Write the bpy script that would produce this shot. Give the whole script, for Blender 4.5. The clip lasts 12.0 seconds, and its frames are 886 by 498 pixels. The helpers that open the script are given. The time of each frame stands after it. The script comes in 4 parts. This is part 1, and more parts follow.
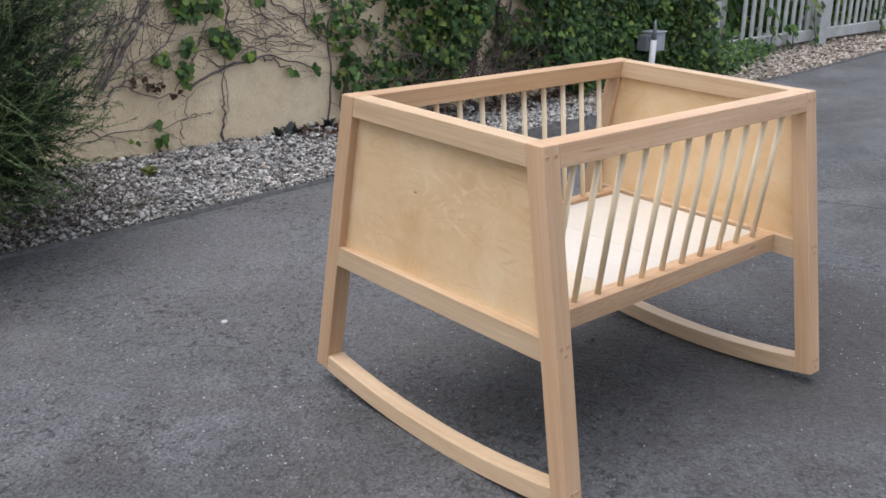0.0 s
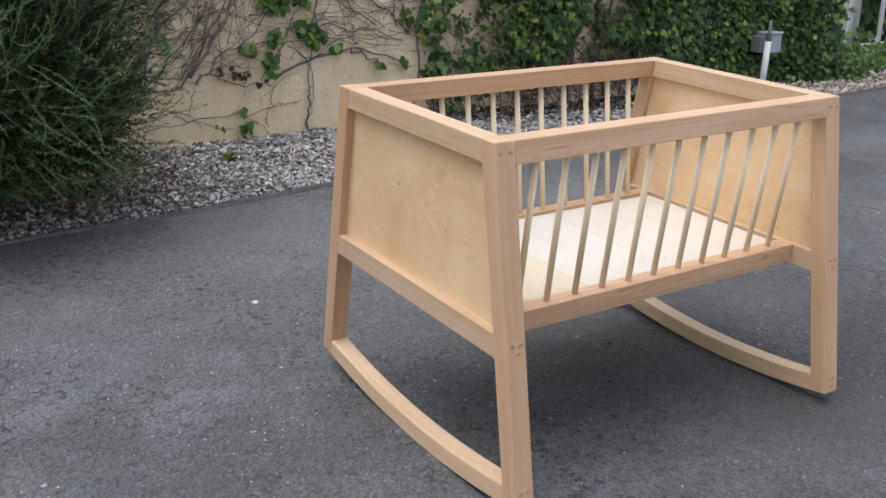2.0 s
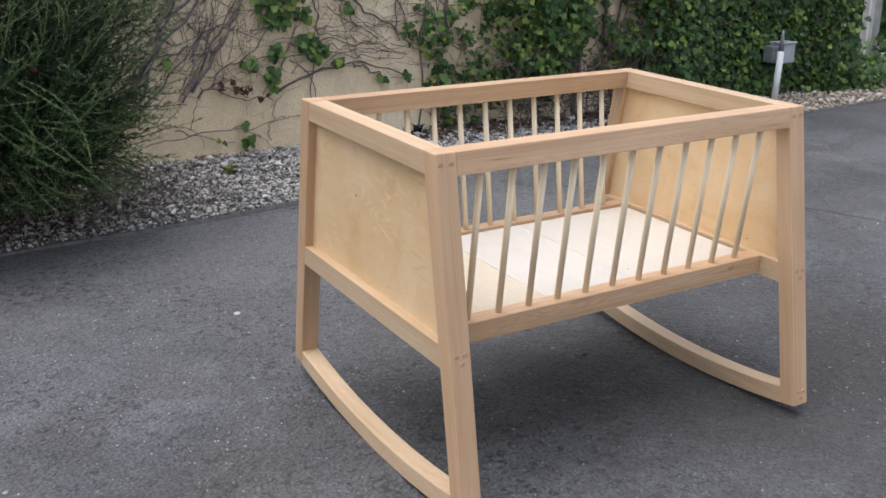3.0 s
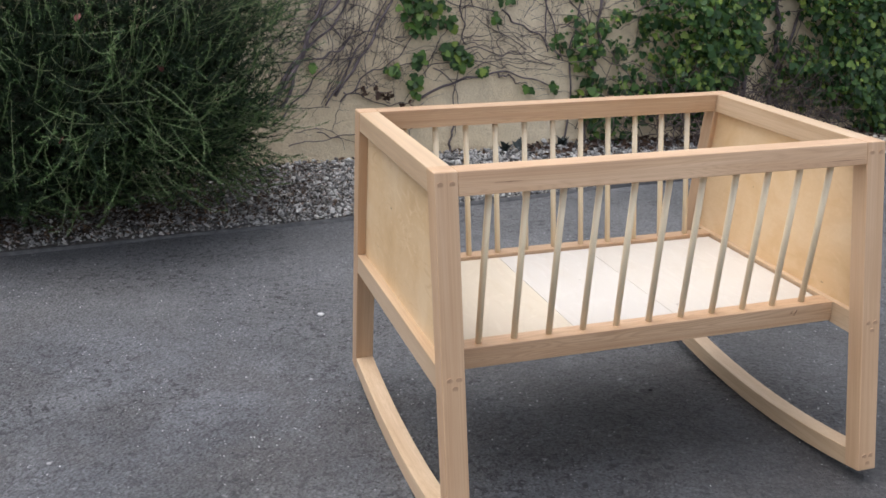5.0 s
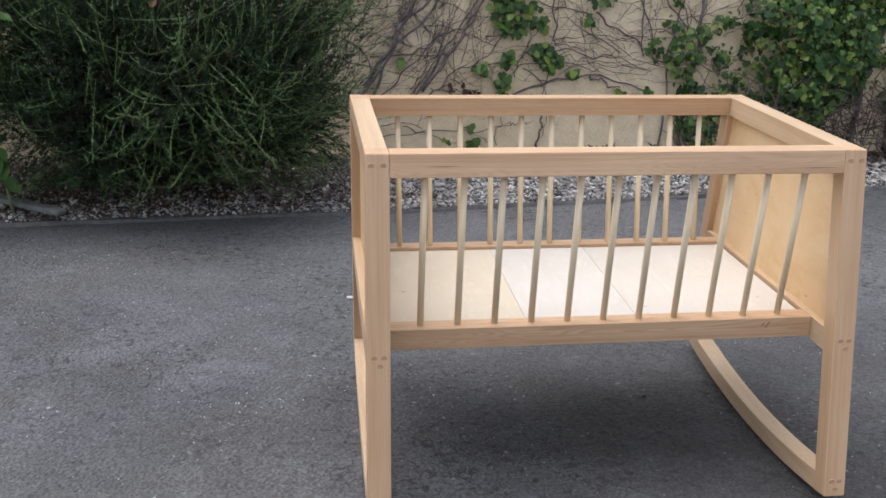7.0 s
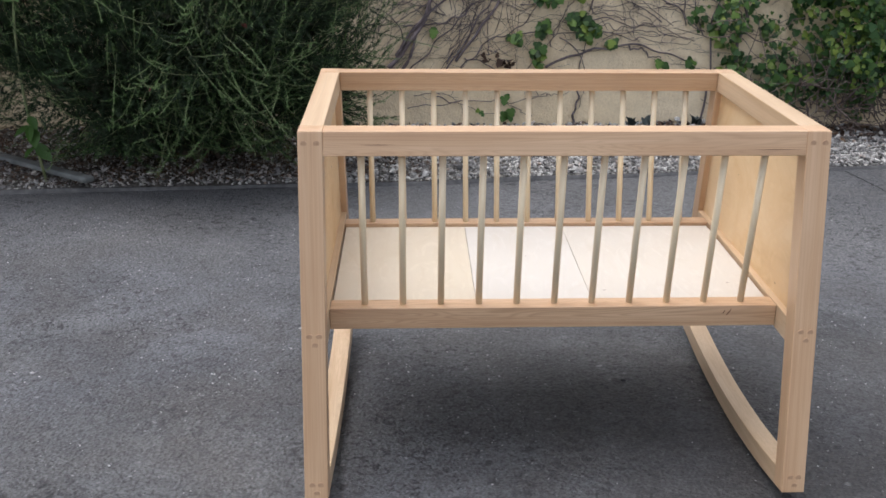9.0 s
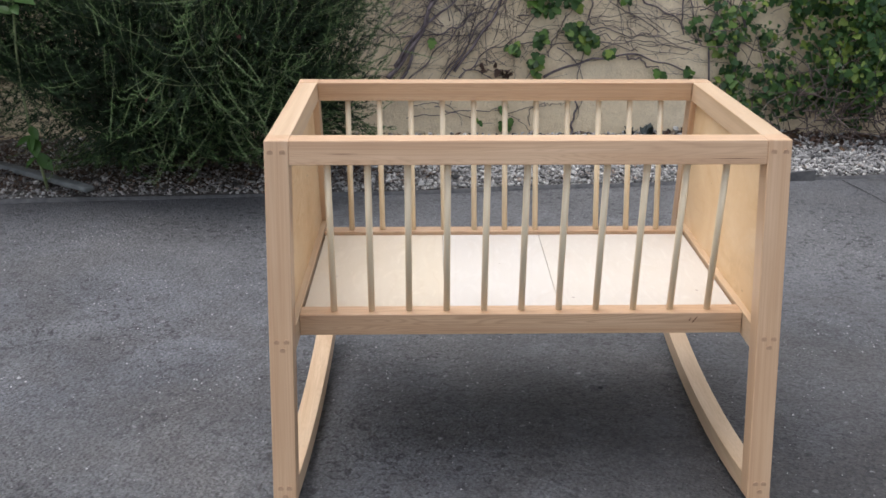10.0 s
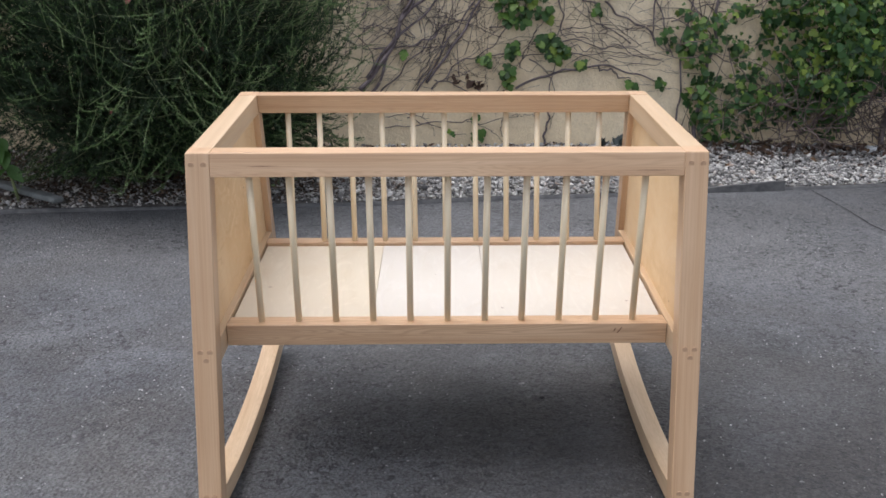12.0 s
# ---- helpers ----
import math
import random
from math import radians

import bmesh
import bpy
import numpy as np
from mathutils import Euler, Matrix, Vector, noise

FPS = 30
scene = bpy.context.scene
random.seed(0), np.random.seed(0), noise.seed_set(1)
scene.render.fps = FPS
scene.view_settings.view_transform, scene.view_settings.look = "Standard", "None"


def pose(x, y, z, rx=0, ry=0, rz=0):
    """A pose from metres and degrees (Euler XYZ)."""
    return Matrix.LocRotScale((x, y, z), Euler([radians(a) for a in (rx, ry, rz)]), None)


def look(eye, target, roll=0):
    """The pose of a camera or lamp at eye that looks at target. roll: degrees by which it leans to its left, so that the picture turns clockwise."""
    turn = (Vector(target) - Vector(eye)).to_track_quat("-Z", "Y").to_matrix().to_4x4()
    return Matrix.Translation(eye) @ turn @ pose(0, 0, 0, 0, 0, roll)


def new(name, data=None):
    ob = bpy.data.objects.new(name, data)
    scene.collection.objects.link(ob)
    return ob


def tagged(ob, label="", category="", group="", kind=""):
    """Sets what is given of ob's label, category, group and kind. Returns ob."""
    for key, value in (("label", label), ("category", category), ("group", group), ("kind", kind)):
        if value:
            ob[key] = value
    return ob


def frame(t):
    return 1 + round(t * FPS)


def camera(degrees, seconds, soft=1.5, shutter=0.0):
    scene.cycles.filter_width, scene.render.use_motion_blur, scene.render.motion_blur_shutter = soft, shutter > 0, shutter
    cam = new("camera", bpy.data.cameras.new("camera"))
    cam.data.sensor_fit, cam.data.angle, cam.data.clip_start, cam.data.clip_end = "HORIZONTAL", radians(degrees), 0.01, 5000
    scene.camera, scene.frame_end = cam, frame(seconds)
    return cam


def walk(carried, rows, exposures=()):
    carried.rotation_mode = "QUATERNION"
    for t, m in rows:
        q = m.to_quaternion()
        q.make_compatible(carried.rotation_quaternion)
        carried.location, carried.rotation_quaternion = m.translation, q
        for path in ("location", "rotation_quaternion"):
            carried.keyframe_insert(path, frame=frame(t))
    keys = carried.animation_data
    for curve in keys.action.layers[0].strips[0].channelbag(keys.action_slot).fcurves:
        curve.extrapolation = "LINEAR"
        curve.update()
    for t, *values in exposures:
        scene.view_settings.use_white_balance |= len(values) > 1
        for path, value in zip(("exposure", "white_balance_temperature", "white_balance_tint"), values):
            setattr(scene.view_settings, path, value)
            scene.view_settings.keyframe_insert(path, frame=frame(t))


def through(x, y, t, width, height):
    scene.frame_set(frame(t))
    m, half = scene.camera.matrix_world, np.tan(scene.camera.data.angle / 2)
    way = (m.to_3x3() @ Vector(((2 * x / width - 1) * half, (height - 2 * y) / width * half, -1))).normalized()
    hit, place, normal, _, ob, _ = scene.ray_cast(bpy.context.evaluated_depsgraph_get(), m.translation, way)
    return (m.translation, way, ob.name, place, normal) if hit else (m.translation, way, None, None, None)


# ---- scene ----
cam = camera(47.9, 12.0, soft=1.6)
ROWS = [
    (0.0, -1.6642, -1.3512, 1.0318, 71.460, -0.774, -42.399),
    (0.5, -1.6059, -1.4088, 1.0331, 70.185, -0.846, -40.635),
    (1.0, -1.5509, -1.4370, 1.0421, 71.447, -0.586, -38.728),
    (1.5, -1.4841, -1.5027, 1.0372, 71.374, -0.684, -34.331),
    (2.0, -1.4137, -1.5709, 1.0349, 71.133, -0.845, -33.329),
    (2.5, -1.3657, -1.6311, 1.0367, 71.595, -0.558, -32.341),
    (2.7, -1.3358, -1.6476, 1.0361, 71.805, -0.235, -32.117),
    (4.3, -1.0541, -1.7205, 1.0459, 71.044, -0.530, -24.343),
    (4.5, -1.0296, -1.7301, 1.0446, 71.019, -0.207, -23.535),
    (5.0, -0.9431, -1.7850, 1.0519, 72.140, -0.391, -18.429),
    (5.5, -0.8382, -1.8613, 1.0517, 73.410, -0.208, -13.532),
    (6.0, -0.7489, -1.9128, 1.0422, 73.962, -1.310, -11.945),
    (6.5, -0.6677, -1.9268, 1.0320, 73.005, -1.298, -11.589),
    (7.0, -0.5576, -1.9207, 1.0275, 72.386, -1.225, -7.933),
    (7.2, -0.5251, -1.9136, 1.0244, 71.396, -0.907, -6.855),
    (8.8, -0.3139, -1.9028, 1.0455, 70.117, -0.428, -3.096),
    (9.0, -0.2866, -1.9108, 1.0452, 70.369, -0.556, -2.543),
    (9.5, -0.2367, -1.9300, 1.0504, 70.854, -0.619, -1.413),
    (10.0, -0.1900, -1.9413, 1.0511, 70.921, -0.228, -1.383),
    (10.5, -0.1504, -1.9486, 1.0511, 71.067, 0.032, -1.219),
    (11.0, -0.1157, -1.9528, 1.0524, 71.139, -0.212, -1.044),
    (11.5, -0.0799, -1.9610, 1.0560, 71.524, -0.408, -0.962),
    (12.0, -0.0381, -1.9590, 1.0582, 71.499, -0.042, -0.987),
]
walk(cam, [(t, pose(x, y, z, rx, ry, rz)) for t, x, y, z, rx, ry, rz in ROWS],
     exposures=[(0.0, 1.0, 6150, 14), (12.0, 1.0, 6150, 14)])

# ---- daylight: a bright overcast sky ----
world = bpy.data.worlds.new("sky")
scene.world = world
world.use_nodes = True
wn, wl = world.node_tree.nodes, world.node_tree.links
sky = wn.new("ShaderNodeTexSky")
sky.sky_type, sky.sun_disc = "NISHITA", False
sky.sun_elevation, sky.sun_rotation = radians(75), radians(284)
sky.dust_density = 3.0
cloud = wn.new("ShaderNodeHueSaturation")  # thin cloud greys the blue
cloud.inputs["Saturation"].default_value = 0.3
wl.new(sky.outputs[0], cloud.inputs["Color"])
wl.new(cloud.outputs[0], wn["Background"].inputs[0])
wn["Background"].inputs[1].default_value = 0.125
sun = new("sun", bpy.data.lights.new("sun", "SUN"))
sun.data.energy, sun.data.angle, sun.data.color = 1.0, radians(60), (1.0, 0.97, 0.93)
sun.matrix_world = look((-1.2, 0.3, 4.9), (0, 0, 0))

# ---- materials ----


class Mat:
    """A small builder for node materials."""

    def __init__(self, name, rough=0.6, metal=0.0, spec=0.5):
        self.m = bpy.data.materials.new(name)
        self.m.use_nodes = True
        self.n, self.l = self.m.node_tree.nodes, self.m.node_tree.links
        self.b = self.n["Principled BSDF"]
        self.b.inputs["Roughness"].default_value = rough
        self.b.inputs["Metallic"].default_value = metal
        self.b.inputs["Specular IOR Level"].default_value = spec
        self.co = self.n.new("ShaderNodeTexCoord").outputs["Object"]

    def put(self, sock, v):
        if isinstance(v, (int, float)):
            sock.default_value = v
        elif isinstance(v, (tuple, list)):
            sock.default_value = (*v, 1.0) if len(v) == 3 and sock.type == "RGBA" else v
        else:
            self.l.new(v, sock)

    def map(self, scale, loc=(0, 0, 0), co=None):
        k = self.n.new("ShaderNodeMapping")
        self.put(k.inputs["Vector"], co or self.co)
        self.put(k.inputs["Location"], loc)
        k.inputs["Scale"].default_value = scale
        return k.outputs[0]

    def noise(self, scale, detail=4, rough=0.55, co=None, dist=0.0):
        k = self.n.new("ShaderNodeTexNoise")
        self.put(k.inputs["Vector"], co or self.co)
        k.inputs["Scale"].default_value, k.inputs["Detail"].default_value = scale, detail
        k.inputs["Roughness"].default_value, k.inputs["Distortion"].default_value = rough, dist
        return k.outputs["Fac"]

    def cells(self, scale, co=None, out="Distance", feature="F1"):
        k = self.n.new("ShaderNodeTexVoronoi")
        k.feature = feature
        self.put(k.inputs["Vector"], co or self.co)
        k.inputs["Scale"].default_value = scale
        return k.outputs[out]

    def ramp(self, fac, *stops):
        k = self.n.new("ShaderNodeValToRGB")
        self.put(k.inputs[0], fac)
        e = k.color_ramp.elements
        while len(e) < len(stops):
            e.new(0.5)
        for a, (p, c) in zip(e, stops):
            a.position = p
            a.color = (c, c, c, 1) if isinstance(c, (int, float)) else (*c, 1)
        return k.outputs[0]

    def mix(self, fac, a, b, how="MIX"):
        k = self.n.new("ShaderNodeMix")
        k.data_type, k.blend_type = "RGBA", how
        self.put(k.inputs[0], fac), self.put(k.inputs[6], a), self.put(k.inputs[7], b)
        return k.outputs[2]

    def math(self, op, a, b=0.0):
        k = self.n.new("ShaderNodeMath")
        k.operation = op
        self.put(k.inputs[0], a), self.put(k.inputs[1], b)
        return k.outputs[0]

    def rand(self):
        return self.n.new("ShaderNodeObjectInfo").outputs["Random"]

    def island(self):
        return self.n.new("ShaderNodeNewGeometry").outputs["Random Per Island"]

    def bump(self, height, strength=0.3, dist=0.002, below=None):
        k = self.n.new("ShaderNodeBump")
        self.put(k.inputs["Height"], height)
        k.inputs["Strength"].default_value, k.inputs["Distance"].default_value = strength, dist
        if below:
            self.l.new(below, k.inputs["Normal"])
        return k.outputs[0]

    def done(self, color, rough=None, normal=None):
        self.put(self.b.inputs["Base Color"], color)
        if rough is not None:
            self.put(self.b.inputs["Roughness"], rough)
        if normal is not None:
            self.l.new(normal, self.b.inputs["Normal"])
        return self.m


def wood(name, axis, tones, slope=0.0, figure=1.0, lines=0.0):
    """Planed, unfinished light softwood with its grain along one axis; slope lays the grain along leaning legs."""
    k = Mat(name, 0.38, spec=0.7)
    shift = k.n.new("ShaderNodeCombineXYZ")
    r = k.math("MULTIPLY", k.rand(), 37.0)
    for i in range(3):
        k.put(shift.inputs[i], r)
    if slope:
        sep, mend = k.n.new("ShaderNodeSeparateXYZ"), k.n.new("ShaderNodeCombineXYZ")
        k.put(sep.inputs[0], k.co)
        y = k.math("ADD", k.math("ABSOLUTE", sep.outputs[1]), k.math("MULTIPLY", sep.outputs[2], slope))
        k.put(mend.inputs[0], sep.outputs[0]), k.put(mend.inputs[1], y), k.put(mend.inputs[2], sep.outputs[2])
        k.co = mend.outputs[0]
    long, fine, wide = [70, 70, 70], [420, 420, 420], [22, 22, 22]
    long[axis], fine[axis], wide[axis] = 0.9, 4, 1.2
    rings = k.noise(1.0, 4, 0.6, k.map(long, shift.outputs[0]), 0.2)
    fibre = k.noise(1.0, 2, 0.6, k.map(fine, shift.outputs[0]))
    board = k.noise(1.0, 3, 0.5, k.map(wide, shift.outputs[0]), 0.6)
    blotch = k.noise(5, 3, 0.5, k.map((1, 1, 1), shift.outputs[0]))
    c = k.ramp(board, (0.28, tones[0]), (0.46, tones[1]), (0.72, tones[2]))
    c = k.mix(0.35 * figure, c, k.ramp(rings, (0.32, tones[0]), (0.5, tones[1]), (0.66, tones[2])))
    c = k.mix(0.24 * figure, c, k.ramp(fibre, (0.34, [a * 0.85 for a in tones[0]]), (0.60, tones[2])))
    c = k.mix(k.ramp(blotch, (0.4, 0.0), (0.7, 0.25)), c, tones[0])
    if lines:
        band = k.math("FRACT", k.math("MULTIPLY", board, 30.0))
        c = k.mix(k.ramp(band, (0.0, lines), (0.35, 0.0), (0.75, 0.0), (1.0, lines)), c, [a * 0.72 for a in tones[0]])
    tone = k.math("MULTIPLY_ADD", k.rand(), 0.14)
    tone.node.inputs[2].default_value = 0.91
    c = k.mix(1.0, c, tone, "MULTIPLY")
    return k.done(c, k.ramp(fibre, (0.3, 0.33), (0.7, 0.48)), k.bump(k.mix(0.5, rings, fibre), 0.22, 0.0005))


def plywood(name, tones, knots, stretch=(1, 1, 1), swirl_at=None, contour=0.3, curls=0.65):
    """Sanded birch ply: contour figure, pale curls, faint grain, small dark knots at the points given."""
    k = Mat(name, 0.5, spec=0.35)
    cloud = k.noise(6, 4, 0.55, k.map(stretch), 1.0)
    curl = k.noise(13, 4, 0.6, k.map(stretch), 3.5)
    fine = k.noise(140, 2, 0.6, k.map(stretch))
    c = k.ramp(cloud, (0.22, tones[0]), (0.40, tones[1]), (0.75, tones[2]))
    height = k.noise(3.2, 3, 0.45, k.map([a * b for a, b in zip(stretch, (1, 0.8, 2.2))]), 0.8)
    band = k.math("FRACT", k.math("MULTIPLY", height, 15.0))
    line = k.math("MULTIPLY", k.ramp(band, (0.0, contour), (0.14, 0.0), (0.9, 0.0), (1.0, contour)), k.ramp(k.noise(9, 3), (0.4, 0.0), (0.62, 1.0)))
    c = k.mix(line, c, [a * b for a, b in zip(tones[0], (0.82, 0.70, 0.55))])
    pale = k.ramp(curl, (0.52, 0.0), (0.70, curls))
    if swirl_at:
        d = k.n.new("ShaderNodeVectorMath")
        d.operation = "LENGTH"
        k.put(d.inputs[0], k.map((0, 1 / 0.16, 1 / 0.09), (0, -swirl_at[1] / 0.16, -swirl_at[2] / 0.09)))
        near = k.ramp(d.outputs["Value"], (0.4, 1.0), (1.5, 0.35))
        pale = k.math("MULTIPLY", pale, near)
    c = k.mix(pale, c, [min(1.0, a * 1.08) for a in tones[2]])
    c = k.mix(k.ramp(fine, (0.35, 0.14), (0.6, 0.0)), c, tones[0])
    c = k.mix(k.math("MULTIPLY", k.rand(), 0.15), c, tones[0])
    for p, size in knots:
        d = k.n.new("ShaderNodeVectorMath")
        d.operation = "LENGTH"
        w = (0, 0.5 / size, 1.3 / size) if abs(p[0]) > 0.42 else (0.6 / size, 1 / size, 0)
        k.put(d.inputs[0], k.map(w, [-a * b for a, b in zip(w, p)]))
        wob = k.math("ADD", d.outputs["Value"], k.math("MULTIPLY", k.noise(150, 2), 0.8))
        c = k.mix(k.ramp(wob, (0.55, 0.85), (1.2, 0.0)), c, (0.13, 0.06, 0.035))
    return k.done(c, k.ramp(fine, (0.3, 0.45), (0.7, 0.6)), k.bump(fine, 0.12, 0.0004))


PINE = ((0.42, 0.243, 0.127), (0.56, 0.361, 0.205), (0.655, 0.471, 0.302))
CREAM = ((0.47, 0.308, 0.168), (0.60, 0.427, 0.26), (0.69, 0.53, 0.357))
wood_x = wood("planed_softwood_length", 0, PINE, lines=0.24)
wood_y = wood("planed_softwood_cross", 1, CREAM, lines=0.16)
wood_z = wood("planed_softwood_upright", 2, PINE, 0.181, 0.75, lines=0.05)
wood_low = wood("planed_softwood_lined", 0, PINE, lines=0.45)
dowel_wood = wood("pale_dowel_wood", 2, ((0.67, 0.55, 0.355), (0.77, 0.645, 0.435), (0.83, 0.725, 0.525)), figure=0.4)
BIRCH = ((0.555, 0.36, 0.172), (0.67, 0.465, 0.25), (0.76, 0.585, 0.37))
ply_end = plywood("birch_ply_end", BIRCH, [((-0.437, 0.066, 0.523), 0.006), ((-0.437, 0.18, 0.404), 0.003)], (1, 0.8, 1.1), (-0.437, -0.03, 0.53), 0.36, 0.9)
ply_far = plywood("birch_ply_far_end", BIRCH, [((0.428, -0.19, 0.368), 0.004), ((0.428, 0.08, 0.50), 0.003)], (1, 0.8, 1.1), None, 0.10, 0.22)
PALE = ((0.535, 0.455, 0.325), (0.60, 0.53, 0.41), (0.635, 0.57, 0.455))
WHITE = ((0.555, 0.51, 0.435), (0.585, 0.55, 0.485), (0.605, 0.575, 0.52))
ply_floor = plywood("birch_ply_floor", PALE, [((-0.36, -0.037, 0.340), 0.006)], (1.4, 0.5, 1), contour=0.12)
ply_floor_light = plywood("light_birch_ply_floor", ((0.555, 0.505, 0.42), (0.585, 0.54, 0.465), (0.605, 0.57, 0.50)), [((0.11, -0.152, 0.340), 0.004), ((0.36, -0.12, 0.340), 0.004)], (1.4, 0.5, 1), contour=0.12)
ply_floor_pale = plywood("pale_birch_ply_floor", WHITE, [((-0.02, 0.03, 0.340), 0.003)], (1.4, 0.5, 1), contour=0.12)
k = Mat("end_grain_peg", 0.6)
peg_wood = k.done(k.ramp(k.noise(220, 2), (0.3, (0.42, 0.265, 0.155)), (0.7, (0.52, 0.345, 0.215))))

check_dark = Mat("dark_check", 0.9).done((0.16, 0.085, 0.05))

k = Mat("asphalt", 0.7, spec=0.5)
patch, blot, hue = k.noise(0.8, 4, 0.55), k.noise(3.4, 5, 0.6, dist=0.4), k.noise(1.1, 3)
worn = k.noise(2.1, 4, 0.6, k.map((1, 1, 1), (4.3, 1.7, 0)), 0.5)  # rough, open stretches between smoother ones
fleck, grit, cell = k.noise(52, 5, 0.66, dist=0.7), k.noise(200, 3, 0.7), k.cells(170, out="Color")
speck, pits = k.cells(95, out="Color"), k.cells(110)
rough_at = k.ramp(worn, (0.38, 0.35), (0.60, 1.0))
c = k.ramp(patch, (0.3, (0.090, 0.092, 0.0925)), (0.5, (0.110, 0.112, 0.112)), (0.7, (0.131, 0.133, 0.1325)))
c = k.mix(k.ramp(hue, (0.40, 0.0), (0.60, 0.8)), c, k.mix(1.0, c, (0.97, 1.00, 1.08), "MULTIPLY"))
c = k.mix(k.ramp(hue, (0.30, 0.6), (0.46, 0.0)), c, k.mix(1.0, c, (1.06, 1.00, 0.94), "MULTIPLY"))
smoke = k.noise(1.9, 5, 0.62, k.map((1.0, 1.5, 1), (8.1, 3.3, 0)), 0.8)
c = k.mix(1.0, c, k.ramp(smoke, (0.33, 0.70), (0.50, 1.0), (0.66, 1.22)), "MULTIPLY")
c = k.mix(k.ramp(blot, (0.46, 0.0), (0.62, 0.65)), c, (0.080, 0.078, 0.076))
along = k.n.new("ShaderNodeSeparateXYZ")  # paler towards the gravel: grazing sky sheen painted into the colour
k.put(along.inputs[0], k.co)
sheen_reach = k.math("ADD", along.outputs[1], k.math("MULTIPLY", k.math("SUBTRACT", k.noise(1.7, 5, 0.6), 0.5), 1.1))
far_sheen = k.math("MULTIPLY", k.ramp(k.math("MULTIPLY", sheen_reach, 0.5), (0.20, 0.0), (0.55, 0.62)), k.ramp(k.math("MULTIPLY", along.outputs[0], 0.3), (0.36, 1.0), (0.62, 0.0)))
# weaker at the left, where the shrub's shadow is painted in too
far_sheen = k.math("MULTIPLY", far_sheen, k.ramp(k.math("ADD", along.outputs[0], 1.5), (0.35, 0.25), (0.95, 1.0)))
c = k.mix(far_sheen, c, (0.178, 0.181, 0.184))
# broad soft shadow under and right of the cradle, painted into the asphalt
soft_shade = k.n.new("ShaderNodeVectorMath")
soft_shade.operation = "LENGTH"
k.put(soft_shade.inputs[0], k.map((1 / 0.98, 1 / 0.72, 0), (-0.68 / 0.98, 0.33 / 0.72, 0)))
edge = k.math("ADD", soft_shade.outputs["Value"], k.math("MULTIPLY", k.math("SUBTRACT", k.noise(2.2, 5, 0.6), 0.5), 1.6))
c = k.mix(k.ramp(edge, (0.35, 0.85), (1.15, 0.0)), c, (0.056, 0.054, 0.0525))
dark = k.math("MULTIPLY", k.ramp(fleck, (0.55, 0.0), (0.59, 0.95)), rough_at)
c = k.mix(dark, c, (0.034, 0.034, 0.036))
c = k.mix(0.7, c, k.mix(1.0, c, k.ramp(cell, (0.05, 0.40), (0.5, 1.0), (0.92, 1.4), (0.97, 2.2)), "MULTIPLY"))
c = k.mix(k.math("MULTIPLY", k.ramp(speck, (0.94, 0.0), (0.97, 0.6)), rough_at), c, (0.34, 0.34, 0.345))
c = k.mix(0.75, c, k.mix(1.0, c, k.ramp(grit, (0.34, 0.5), (0.5, 1.0), (0.7, 1.42)), "MULTIPLY"))
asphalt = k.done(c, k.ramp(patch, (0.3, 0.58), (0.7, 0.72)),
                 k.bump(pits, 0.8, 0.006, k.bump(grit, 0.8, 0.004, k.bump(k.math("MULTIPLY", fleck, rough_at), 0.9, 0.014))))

k = Mat("stucco", 0.9, spec=0.25)
big, mid, fine = k.noise(1.6, 4, 0.6), k.noise(14, 4, 0.6), k.noise(120, 3, 0.65)
c = k.ramp(big, (0.3, (0.74, 0.60, 0.39)), (0.55, (0.82, 0.69, 0.475)), (0.75, (0.85, 0.735, 0.535)))
c = k.mix(k.ramp(mid, (0.33, 0.28), (0.55, 0.0)), c, (0.48, 0.38, 0.25))
c = k.mix(k.ramp(fine, (0.3, 0.2), (0.6, 0.0)), c, (0.36, 0.28, 0.18))
stucco = k.done(c, 0.92, k.bump(fine, 0.8, 0.005, k.bump(k.noise(42, 4, 0.6), 0.55, 0.012)))

k = Mat("gravel_stone", 0.75, spec=0.35)
c = k.ramp(k.island(), (0.0, (0.075, 0.073, 0.072)), (0.20, (0.19, 0.184, 0.176)), (0.45, (0.35, 0.342, 0.328)),
           (0.72, (0.48, 0.468, 0.436)), (0.93, (0.61, 0.595, 0.555)), (1.0, (0.36, 0.27, 0.21)))
c = k.mix(0.5, c, k.mix(1.0, c, k.ramp(k.noise(90, 3), (0.3, 0.6), (0.7, 1.3)), "MULTIPLY"))
gravel_stone = k.done(c, 0.75, k.bump(k.noise(200, 2), 0.3, 0.002))
k = Mat("far_gravel_stone", 0.75, spec=0.35)
c = k.ramp(k.island(), (0.0, (0.17, 0.14, 0.11)), (0.5, (0.35, 0.30, 0.245)), (1.0, (0.54, 0.49, 0.42)))
pebble = k.done(c, 0.75)
k = Mat("gravel_soil", 0.95, spec=0.2)
soil = k.done(k.ramp(k.noise(60, 4), (0.3, (0.08, 0.072, 0.064)), (0.7, (0.21, 0.195, 0.175))), 0.95,
              k.bump(k.cells(60), 0.8, 0.01))


